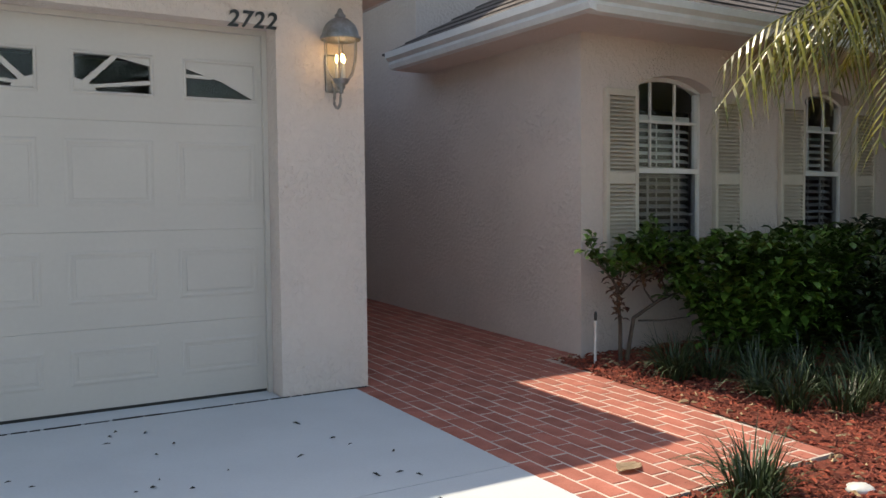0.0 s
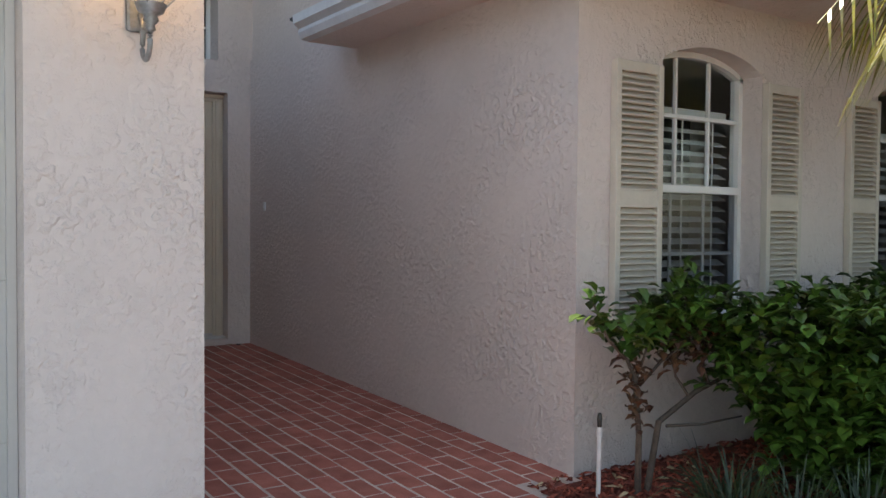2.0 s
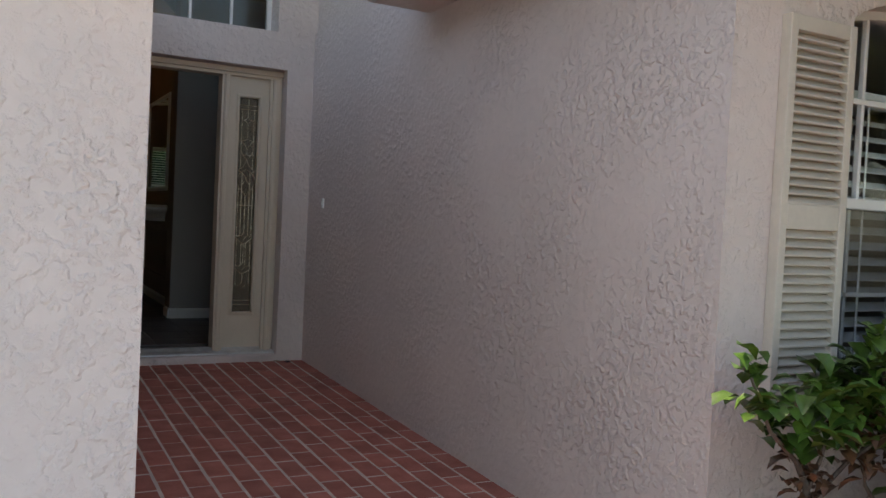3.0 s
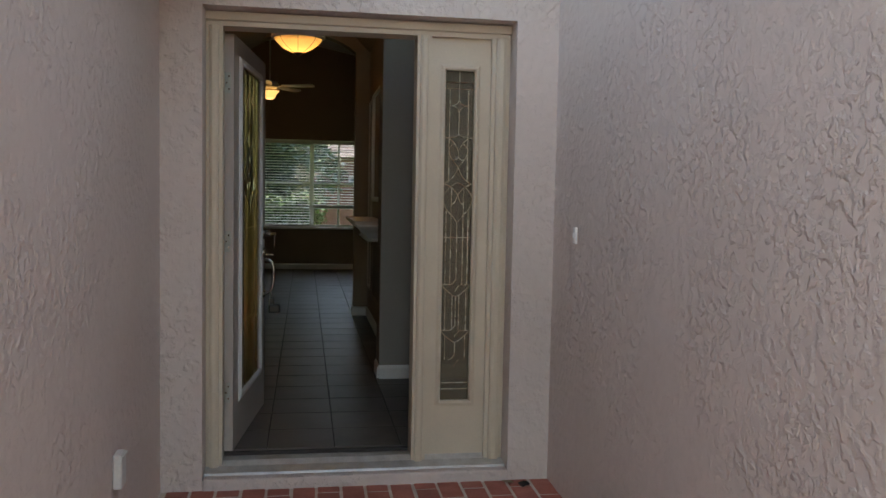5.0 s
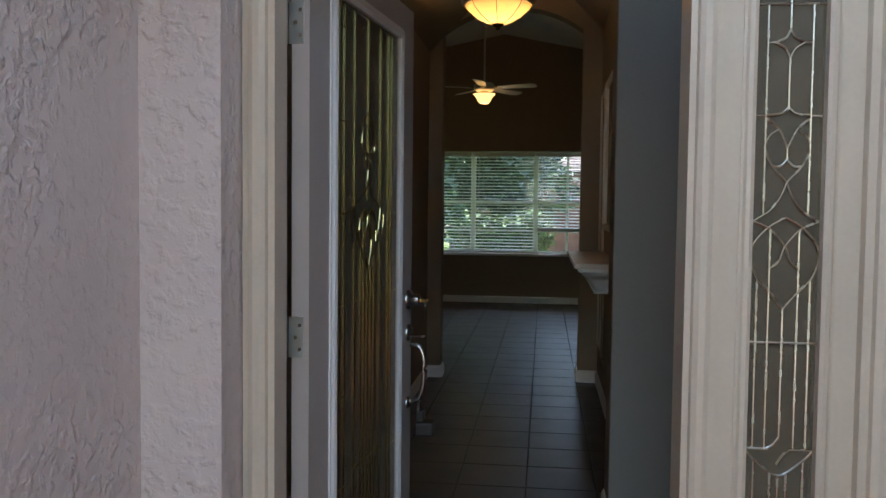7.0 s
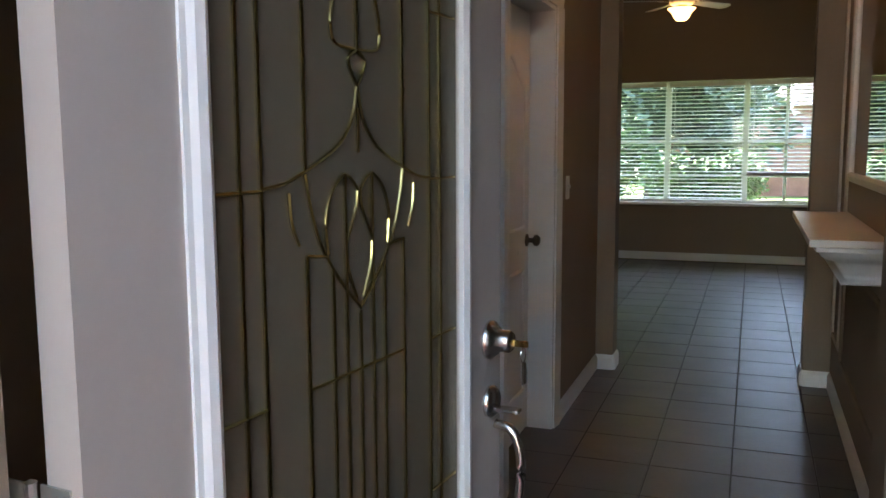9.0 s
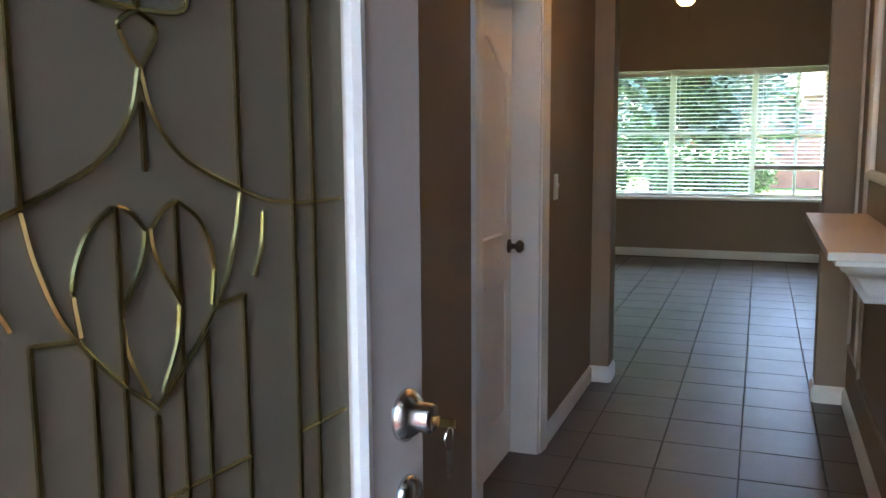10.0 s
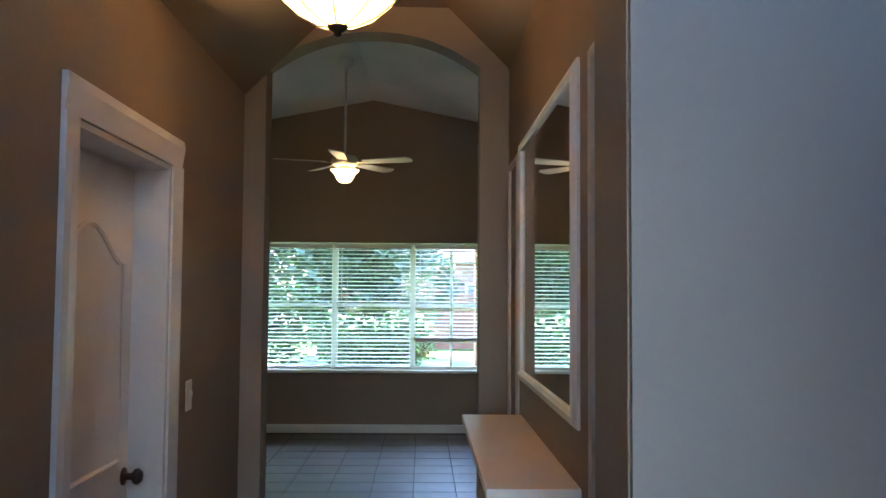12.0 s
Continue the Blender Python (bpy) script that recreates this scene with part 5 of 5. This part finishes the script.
garden_shrub(3.05, 23.4, 1.0, 0.6, 1.35, 2800, 7, "bright green rounded shrub on the lawn")
garden_shrub(0.9, 24.2, 1.3, 0.7, 1.7, 3200, 71, "broad green shrub beside the lawn")
garden_shrub(-1.4, 24.8, 1.4, 0.8, 1.9, 3200, 72, "broad green shrub beside the lawn")
fence = thing("garden_fence", (1.0, 34.9, 0.02), "reddish brown board fence behind the lawn", "fence")
for k in range(62):
    part("board", box(k * 0.18, k * 0.18 + 0.178, -0.012, 0.012, 0.02, 1.62 + 0.02 * ((k * 7) % 3)), FENCE, fence)
for k in range(5):
    part("post", box(k * 2.78 - 0.05, k * 2.78 + 0.05, 0.034, 0.134, 0.0, 1.8), FENCE, fence)
for z in (0.4, 1.4):
    part("rail", box(0, 11.15, 0.0125, 0.0335, z, z + 0.09), FENCE, fence)

# ---- front bed ----
bm = bmesh.new()
bx = [4.21, 4.5, 5, 5.6, 6.4, 7.4, 9.2]
by = [0.5, 1.5, 2.4, 3.15, 3.6, 4.2, 4.8, 5.3, 5.505]
vg = [[bm.verts.new((x + (0.14 * (y - 3.2) / 2.2 if i == 0 else 0), y, ground_z(y) - 0.004 + 0.02 * noise.noise(Vector((x * 2, y * 2, 0))))) for y in by] for i, x in enumerate(bx)]
for i in range(len(bx) - 1):
    for j in range(len(by) - 1):
        bm.faces.new((vg[i][j], vg[i + 1][j], vg[i + 1][j + 1], vg[i][j + 1]))
vg = [[bm.verts.new((x, y, ground_z(y) - 0.012)) for y in (0.5, 1.8, 3.12)] for x in (2.78, 3.5, 4.209)]
for i in range(2):
    for j in range(2):
        bm.faces.new((vg[i][j], vg[i + 1][j], vg[i + 1][j + 1], vg[i][j + 1]))
solid("ground_mulch_bed", bm, MULCH_BED, "bed of dark red wood mulch along the wall", "flower bed", "structure")


def chips(name, mat, n, seed, area, size, label, category):
    rng = random.Random(seed)
    verts, faces = [], []
    for _ in range(n):
        x, y = area(rng)
        a, L, W = rng.uniform(0, math.pi), size * rng.uniform(0.5, 1.4), size * rng.uniform(0.15, 0.35)
        z = ground_z(y) + rng.uniform(0.0, 0.018)
        c, s, t = math.cos(a), math.sin(a), rng.uniform(-0.35, 0.35)
        k = len(verts)
        for u, v, h in ((-L, -W, 0), (L, -W * 0.6, 0), (L * 0.9, W, 0), (-L * 0.8, W * 0.8, 0), (0, 0, W * 0.9)):
            verts.append((x + (c * u - s * v) / 2, y + (s * u + c * v) / 2, z + h + u * t / 2))
        faces += [(k, k + 1, k + 4), (k + 1, k + 2, k + 4), (k + 2, k + 3, k + 4), (k + 3, k, k + 4)]
    me = bpy.data.meshes.new(name)
    me.from_pydata(verts, [], faces)
    me.materials.append(mat)
    return tagged(new(name, me), label, category, kind="stuff")


def bed_area(rng):
    while True:
        x, y = 3.0 + 4.4 * rng.random() ** 1.2, rng.uniform(1.8, 5.5)
        if y < 3.1 and x > 2.8:
            return x, y
        if x > 4.19 + 0.14 * (y - 3.2) / 2.2 + 0.02:
            return x, y


chips("mulch_chips", MULCH, 13000, 11, bed_area, 0.05, "loose red wood mulch chips", "mulch")
chips("fallen_leaves", DRY, 850, 12, bed_area, 0.055, "dry tan fallen leaves on the mulch", "leaves")
chips("driveway_litter", DARK, 46, 13, lambda r: (r.uniform(0.2, 2.6), r.uniform(3.0, 5.3)), 0.035, "dark bits of leaf litter on the driveway", "litter")


def clump(name, place, blades, length, seed, label):
    """A tuft of arching strap leaves."""
    rng = random.Random(seed)
    t = thing(name, (place[0], place[1], ground_z(place[1]) - 0.005), label, "plant", "lily turf")
    bm = bmesh.new()
    for _ in range(blades):
        a, r0 = rng.uniform(0, 2 * math.pi), rng.uniform(0, 0.1)
        L, out = length * rng.uniform(0.6, 1.15), rng.uniform(0.25, 1.0)
        w = rng.uniform(0.0035, 0.006)
        d, sd = Vector((math.cos(a), math.sin(a), 0)), Vector((-math.sin(a), math.cos(a), 0))
        b0 = d * r0 + sd * rng.uniform(-0.05, 0.05)
        row = []
        for k in range(5):
            s = k / 4
            p = b0 + d * (L * out * s ** 1.4) + Vector((0, 0, L * (s * (1.25 - 0.35 * out) - 0.75 * out * s ** 2.6)))
            ww = w * (1 - s ** 2.5)
            row.append((bm.verts.new(p + sd * ww), bm.verts.new(p - sd * ww + Vector((0, 0, 0.001)))))
        for (a1, b1), (a2, b2) in zip(row, row[1:]):
            bm.faces.new((a1, b1, b2, a2))
    part("foliage", bm, BLADE, t)
    return t


spots = [(4.72, 3.75), (4.95, 3.55), (5.15, 3.9), (4.85, 4.05), (5.3, 3.6), (3.42, 2.98), (3.3, 2.9), (4.72, 4.62), (4.92, 4.5), (5.15, 4.35), (5.45, 4.2), (5.75, 4.0), (4.86, 4.8), (6.1, 3.9), (5.6, 3.7), (6.4, 4.1)]
for k, s in enumerate(spots):
    clump("lily_turf", s, 110, 0.32 if k in (5, 6) else 0.36, 40 + k, "dark green strap-leaved lily turf clump in red mulch")

# hedge and straggly shrub
rng = random.Random(21)


def hedge_bush(place, masses, seed, mat, label, stems, n):
    r = random.Random(seed)
    t = thing("hedge_bush", (place[0], place[1], ground_z(place[1])), label, "bush", "hedge")
    for s in stems:
        part("stem", tube(s, 0.02, None, 7, 0.35), BARK, t)
    bm = bmesh.new()
    for c, rad in masses:
        leaves(bm, blob(r, c, rad, max(60, int(1.4 * n * rad[0] * rad[2] / sum(m[1][0] * m[1][2] for m in masses)))), 0.088, r, 0.3, 0.34)
    part("foliage", bm, mat, t, "", True)
    return t


hedge_bush((5.5, 4.8), [((0, 0, 0.62), (0.48, 0.42, 0.34)), ((0.35, -0.1, 0.55), (0.4, 0.35, 0.36)), ((0.1, -0.1, 0.3), (0.45, 0.3, 0.28))], 22, LEAF, "dense glossy green hedge bush below the window",
           [[(0, 0, 0), (-0.1, 0.05, 0.3), (-0.2, 0, 0.6)], [(0.05, 0, 0), (0.15, 0.05, 0.3), (0.3, 0, 0.65)]], 2600)
hedge_bush((6.3, 4.9), [((0, 0, 0.6), (0.6, 0.45, 0.38)), ((0.5, -0.05, 0.58), (0.45, 0.4, 0.38)), ((0, -0.15, 0.3), (0.6, 0.3, 0.3))], 23, LEAF, "dense glossy green hedge bush along the wall",
           [[(0, 0, 0), (0.05, 0, 0.5)], [(0.1, 0, 0), (0.3, 0, 0.55)]], 2600)
# Same hedge, but its deep shade is put into the leaf colour.
hedge_bush((7.5, 4.9), [((0, 0, 0.62), (0.65, 0.5, 0.42)), ((0.6, 0, 0.6), (0.5, 0.45, 0.42)), ((0, -0.2, 0.3), (0.6, 0.35, 0.3))], 24, LEAF_DARK, "dense hedge bush along the wall, leaves darkened for deep shade",
           [[(0, 0, 0), (0.05, 0, 0.5)]], 2200)
hedge_bush((6.6, 4.15), [((0, 0, 0.52), (0.5, 0.32, 0.3)), ((0.7, 0.1, 0.6), (0.55, 0.35, 0.4)), ((0, 0, 0.25), (0.6, 0.25, 0.25))], 25, LEAF_DARK, "darker bush in front of the hedge",
           [[(0, 0, 0), (0.05, 0, 0.4)]], 1300)
hedge_bush((8.9, 4.7), [((0, 0, 0.9), (0.5, 0.45, 0.55)), ((0.3, -0.2, 1.45), (0.45, 0.4, 0.5)), ((-0.1, -0.1, 0.4), (0.5, 0.4, 0.4))], 26, LEAF_DARK, "tall dark shrub at the end of the wall",
           [[(0, 0, 0), (0.05, 0, 0.7), (0.2, -0.1, 1.4)]], 2600)
strag = thing("straggly_shrub", (5.0, 5.28, ground_z(5.28)), "half-bare straggly shrub with few leaves beside the pipe", "shrub")
twigs = [[(-0.26, -0.1, 0), (-0.28, -0.12, 0.27), (-0.31, -0.12, 0.54), (-0.36, -0.12, 0.62)], [(-0.2, -0.1, 0), (-0.15, -0.12, 0.32), (0.1, -0.12, 0.43), (0.31, -0.12, 0.48), (0.29, -0.12, 0.7)], [(-0.36, -0.12, 0.62), (-0.48, -0.12, 0.72), (-0.57, -0.12, 0.88)],
         [(-0.31, -0.12, 0.52), (-0.25, -0.12, 0.63), (-0.2, -0.12, 0.78)], [(0.06, -0.12, 0.41), (-0.04, -0.12, 0.52), (-0.08, -0.14, 0.6)], [(0.2, -0.12, 0.46), (0.12, -0.14, 0.58), (0.08, -0.14, 0.76)], [(-0.12, -0.14, 0.3), (0.1, -0.18, 0.29), (0.35, -0.2, 0.3)], [(-0.28, -0.12, 0.5), (-0.15, -0.13, 0.6), (-0.02, -0.14, 0.66), (0.1, -0.14, 0.72)], [(0.02, -0.12, 0.7), (0.02, -0.12, 0.85), (0.04, -0.12, 0.96)]]
for k, s in enumerate(twigs):
    part("branch", tube(s, 0.017 if k < 2 else 0.008, None, 7, 0.5), BARK, strag)
bm = bmesh.new()
for c, rad, n in (((-0.54, -0.12, 0.85), (0.1, 0.08, 0.08), 22), ((-0.42, -0.12, 0.76), (0.12, 0.1, 0.07), 30), ((-0.22, -0.1, 0.8), (0.16, 0.12, 0.08), 60), ((0.02, -0.1, 0.86), (0.2, 0.14, 0.1), 110), ((0.3, -0.12, 0.78), (0.2, 0.16, 0.14), 120), ((0.05, -0.12, 0.98), (0.06, 0.05, 0.06), 14), ((-0.3, -0.12, 0.7), (0.16, 0.1, 0.1), 46), ((0.0, -0.12, 0.73), (0.24, 0.14, 0.12), 110), ((0.27, -0.14, 0.6), (0.2, 0.14, 0.18), 120)):
    leaves(bm, blob(rng, c, rad, n, 0.3), 0.085, rng, 0.3, 0.36)
part("foliage", bm, LEAF, strag, "", True)
bm = bmesh.new()
for c, rad, n in (((0.05, -0.1, 0.72), (0.28, 0.12, 0.07), 80), ((-0.32, -0.12, 0.56), (0.08, 0.06, 0.08), 26), ((0.33, -0.14, 0.66), (0.12, 0.1, 0.16), 90), ((0.0, -0.14, 0.62), (0.2, 0.1, 0.1), 60), ((-0.3, -0.14, 0.38), (0.07, 0.05, 0.12), 24)):
    leaves(bm, blob(rng, c, rad, n, 0.3), 0.07, rng, 0.5, 0.34)
part("withered_leaves", bm, LEAF_BROWN, strag, "withered brown leaves")

# garden pipe
pipe = thing("sprinkler_riser", (4.56, 5.25, -0.153), "white plastic irrigation riser standing in the mulch", "pipe")
part("tube", tube([(0, 0, -0.03), (0.004, 0, 0.3)], 0.0105, None, 12), PVC, pipe)
part("collar", lathe([(0.0135, 0.27), (0.0135, 0.31), (0.01, 0.315)], 12, None, (0.004, 0, 0)), PVC, pipe)
part("nozzle", lathe([(0.01, 0.312), (0.011, 0.345), (0.013, 0.35), (0.009, 0.375), (0, 0.38)], 12, None, (0.004, 0, 0)), BLACK, pipe, "dark nozzle")

# small palm over the bed
palm = thing("palm_tree", (6.5, 3.75, ground_z(3.75)), "small palm with yellow-green arching fronds", "palm tree")
bm = tube([(0, 0, 0), (0.02, 0.03, 0.8), (0.0, 0, 1.6), (0.02, 0.02, 2.45)], 0.085, None, 12, 0.75)
part("trunk", bm, BARK, palm)
rng = random.Random(31)


def frond(yaw, rise, length, droop):
    bm = bmesh.new()
    d = Vector((math.cos(yaw), math.sin(yaw), 0))
    sd = Vector((-d.y, d.x, 0))
    line = []
    for k in range(15):
        s = k / 14
        line.append(Vector((0.02, 0.02, 2.45)) + d * (length * (s - 0.12 * s * s)) + Vector((0, 0, rise * length * s - droop * length * s ** 2.3)))
    tube(line, 0.012, bm, 5, 0.25)
    for k in range(2, 15):
        for q in range(2):
            s = (k + q / 2) / 15
            i = min(13, int(s * 14))
            p = line[i].lerp(line[i + 1], s * 14 - i)
            way = (line[i + 1] - line[i]).normalized()
            for side in (-1, 1):
                L = 0.5 * math.sin(math.pi * min(0.97, 0.15 + 0.8 * s)) * rng.uniform(0.8, 1.15)
                out = (sd * side * rng.uniform(0.55, 0.85) + way * 0.65).normalized()
                row = []
                for j in range(4):
                    u = j / 3
                    c = p + out * L * u + Vector((0, 0, -L * (0.35 * u + 0.75 * u * u)))
                    wv = way * (0.011 * (1 - u ** 2) + 0.001)
                    row.append((bm.verts.new(c + wv), bm.verts.new(c - wv + Vector((0, 0, 0.004)))))
                for (a1, b1), (a2, b2) in zip(row, row[1:]):
                    bm.faces.new((a1, b1, b2, a2))
    part("frond", bm, PALM, palm)


# The last six fronds rise out of view, added to shade the bed.
for yaw, rise, length, droop in ((3.12, 0.14, 2.7, 0.42), (3.3, 0.3, 2.3, 0.45), (3.55, 0.15, 1.7, 0.55), (2.75, 0.3, 2.0, 0.5), (3.9, 0.4, 1.5, 0.8), (2.1, 0.5, 1.5, 0.7), (0.3, 0.5, 1.5, 0.7), (1.2, 0.5, 1.5, 0.7), (4.9, 0.5, 1.5, 0.7), (5.7, 0.4, 1.5, 0.8), (3.2, 0.75, 1.5, 0.6), (2.95, 0.45, 2.1, 0.75), (3.4, 0.2, 2.0, 0.7), (4.2, 0.35, 2.0, 0.6), (4.6, 0.6, 1.9, 0.6), (5.3, 0.45, 2.0, 0.6), (3.75, 0.55, 1.9, 0.7), (0.0, 0.3, 2.0, 0.6), (2.4, 0.9, 2.4, 0.35), (2.7, 0.85, 2.3, 0.3), (2.9, 0.9, 2.4, 0.35), (2.1, 0.8, 2.2, 0.4), (3.1, 0.85, 2.4, 0.35), (2.55, 1.1, 2.3, 0.4)):
    frond(yaw, rise, length, droop)

# neighbour's house and trees beyond
nb = thing("neighbour_house", (18, 12, -0.1), "pale neighbouring house with a grey roof", "house")
part("wall", box(-3, 5, -3, 5, 0, 2.5), STUCCO, nb)
part("roof", hip_roof(-3.5, 5.5, -3.5, 5.5, 2.5, 0.4), SHINGLE, nb)
tree("street_tree", (11.3, 6.4, -0.3), 5.0, 2.2, 6500, 18, LEAF_DARK, "dark leafy tree beside the end of the wing")
tree("street_tree", (10.6, 3.0, -0.3), 5.5, 2.7, 7000, 8, LEAF_DARK, "dark leafy tree beyond the bed")
# Two unseen trees added behind the camera's start; only light and reflections meet them.
tree("street_tree", (-9, -14, -0.6), 7, 3.0, 3000, 9, TREE, "unseen leafy tree added across the street")
tree("street_tree", (6, -16, -0.6), 7, 3.2, 3000, 10, TREE, "unseen leafy tree added across the street")

# small litter
def curled_leaf(name, place, size, turn, mat, label):
    t = thing(name, (place[0], place[1], ground_z(place[1]) + 0.001), label, "leaf", turn=turn)
    bm = bmesh.new()
    rows = []
    for k in range(7):
        s = k / 6
        wd = size * 0.32 * math.sin(math.pi * (0.08 + 0.84 * s))
        rows.append([bm.verts.new((size * (s - 0.5), wd * q, 0.004 + size * 0.07 * abs(q) * (1 + 0.4 * math.sin(5 * s)) + size * 0.1 * (s - 0.5) ** 2)) for q in (-1, -0.4, 0.4, 1)])
    for a, b in zip(rows, rows[1:]):
        for i in range(3):
            bm.faces.new((a[i], b[i], b[i + 1], a[i + 1]))
    bmesh.ops.solidify(bm, geom=bm.faces[:], thickness=0.0015)
    part("blade", bm, mat, t)
    return t


curled_leaf("fallen_leaf", (3.17, 3.47), 0.17, 0.3, PALE_LEAF, "large curled dry leaf lying on the brick walk")
curled_leaf("fallen_leaf", (4.52, 9.6), 0.09, 1.2, DARK, "small dark leaf in the porch corner")
curled_leaf("fallen_leaf", (4.45, 9.64), 0.06, 2.4, DRY, "small dry leaf in the porch corner")
stone = bmesh.new()
bmesh.ops.create_icosphere(stone, subdivisions=2, radius=0.07)
for v in stone.verts:
    k = 1 + 0.25 * noise.noise(v.co * 18)
    v.co = Vector((3.82 + v.co.x * k, 2.76 + v.co.y * 0.8 * k, ground_z(2.76) + 0.012 + v.co.z * 0.4 * k))
solid("pale_stone", stone, PVC, "pale flat stone lying in the mulch", "stone", smooth=True)
bm = bmesh.new()
rng = random.Random(61)
x = -3.2
while x < 2.82:
    L = rng.uniform(0.04, 0.22)
    box(x, min(2.83, x + L), GY - 0.006 - rng.uniform(0.002, 0.008), GY - 0.0005, -0.01, 0.003 + rng.uniform(0, 0.003), bm)
    x += L + rng.uniform(-0.005, 0.02)
solid("trim_wall_joint", sheared(bm), DARK, "dark dirty joint between driveway and wall", "trim", "structure")

# ---- floor tiles ----
PITCH = 0.337
tile_bm = box(-PITCH / 2 + 0.003, PITCH / 2 - 0.003, -PITCH / 2 + 0.003, PITCH / 2 - 0.003, -0.012, 0.0)
bmesh.ops.bevel(tile_bm, geom=[e for e in tile_bm.edges if all(v.co.z > -0.001 for v in e.verts)], offset=0.002, segments=1, affect="EDGES")
tile_me = mesh_of("tile", tile_bm)
tile_me.materials.append(TILE)
rest_v, rest_f = [], []
for i in range(-9, 11):
    for j in range(30):
        x, y = 3.30 + PITCH * (i + 0.5), 9.975 + PITCH * (j + 0.5)
        if x < 0.45 or x > 6.55 or y > YW - 0.1:
            continue
        if y < AY0 and x < LX - 0.1:
            continue
        if 11.6 < y < AY1 and x > RX + 0.2:
            continue
        if (LX < x < RX + 0.15 and y < AY1) or (2.2 < x < 4.9 and y > AY1):
            s = new("tile", tile_me)
            s.parent = floor_bed
            s.location = (x, y, FZ)
        else:
            k = len(rest_v)
            q = PITCH / 2 - 0.003
            rest_v += [(x - q, y - q, FZ), (x + q, y - q, FZ), (x + q, y + q, FZ), (x - q, y + q, FZ)]
            rest_f.append((k, k + 1, k + 2, k + 3))
me = bpy.data.meshes.new("tile_rest")
me.from_pydata(rest_v, [], rest_f)
me.materials.append(TILE_REST)
s = new("tile_rest", me)
s.parent = floor_bed
tagged(s, kind="stuff")

# ---- brick walk ----
bm = bmesh.new()
ycuts = [3.14, 5.46, DY]
for ya, yb in zip(ycuts, ycuts[1:]):
    x0, x1 = (2.752, 4.36) if yb < 6 else (2.84, WX)
    (prism([(2.752, ya), (4.24, ya), (4.385, yb), (2.752, yb)], "z", -0.1, -0.003, bm) if yb < 6 else box(x0, x1, ya, yb, -0.1, -0.003, bm))
sheared(bm)
walk_bed = solid("pavement", bm, MORTAR, "pale mortar joints of the brick walk", "pavement", "structure")
CW, CL, J = 0.1135, 0.219, 0.0135


def brick_bm(w, length):
    b = box(0, w, 0, length, -0.04, 0.0)
    bmesh.ops.bevel(b, geom=[e for e in b.edges if all(v.co.z > -0.001 for v in e.verts)], offset=0.003, segments=1, affect="EDGES")
    return b


brick_me = mesh_of("brick", brick_bm(CW - J, CL - J))
brick_me.materials.append(BRICK)
tilt = math.atan(0.0346)
rng = random.Random(51)
rest = bmesh.new()
count = 0
for c in range(17):
    x = 2.752 + c * CW
    off = (c % 2) * CL / 2 + 0.02 * noise.noise(Vector((c * 3.1, 0, 0)))
    for r in range(-1, 31):
        y = 3.15 + off + r * CL
        y1 = y + CL - J
        if y1 < 3.2 or y > DY - 0.03:
            continue
        y, y1 = max(y, 3.15), min(y1, DY - 0.004)
        cut = (y1 - y) / (CL - J)
        edge = 4.19 + 0.16 * max(0, y - 3.2) / 2.2
        if y < 5.44 and x + CW > edge + 0.1:
            continue
        if y > 5.4 and (x < 2.84 or x + CW - J > WX + 0.02):
            continue
        lift = rng.uniform(-0.0015, 0.0015)
        if y > 5.75 and count < 300:
            s = new("brick", brick_me)
            s.parent = walk_bed
            s.location = (x + rng.uniform(-0.0015, 0.0015), y, ground_z(y) + lift)
            s.scale.y = cut
            s.rotation_euler = (tilt, 0, rng.uniform(-0.006, 0.006))
            count += 1
        else:
            b = [rest.verts.new((x + u, y + v, ground_z(y + v) + w + lift)) for u, v, w in ((0, 0, -0.004), (CW - J, 0, -0.004), (CW - J, y1 - y, -0.004), (0, y1 - y, -0.004), (0.003, 0.003, 0), (CW - J - 0.003, 0.003, 0), (CW - J - 0.003, y1 - y - 0.003, 0), (0.003, y1 - y - 0.003, 0), (0, 0, -0.03), (CW - J, 0, -0.03), (CW - J, y1 - y, -0.03), (0, y1 - y, -0.03))]
            for q in ((4, 5, 6, 7), (0, 1, 5, 4), (1, 2, 6, 5), (2, 3, 7, 6), (3, 0, 4, 7), (8, 9, 1, 0), (9, 10, 2, 1), (10, 11, 3, 2), (11, 8, 0, 3)):
                rest.faces.new([b[k] for k in q])
rb = part("brick_rest", rest, BRICK_REST, walk_bed)
tagged(rb, kind="stuff")
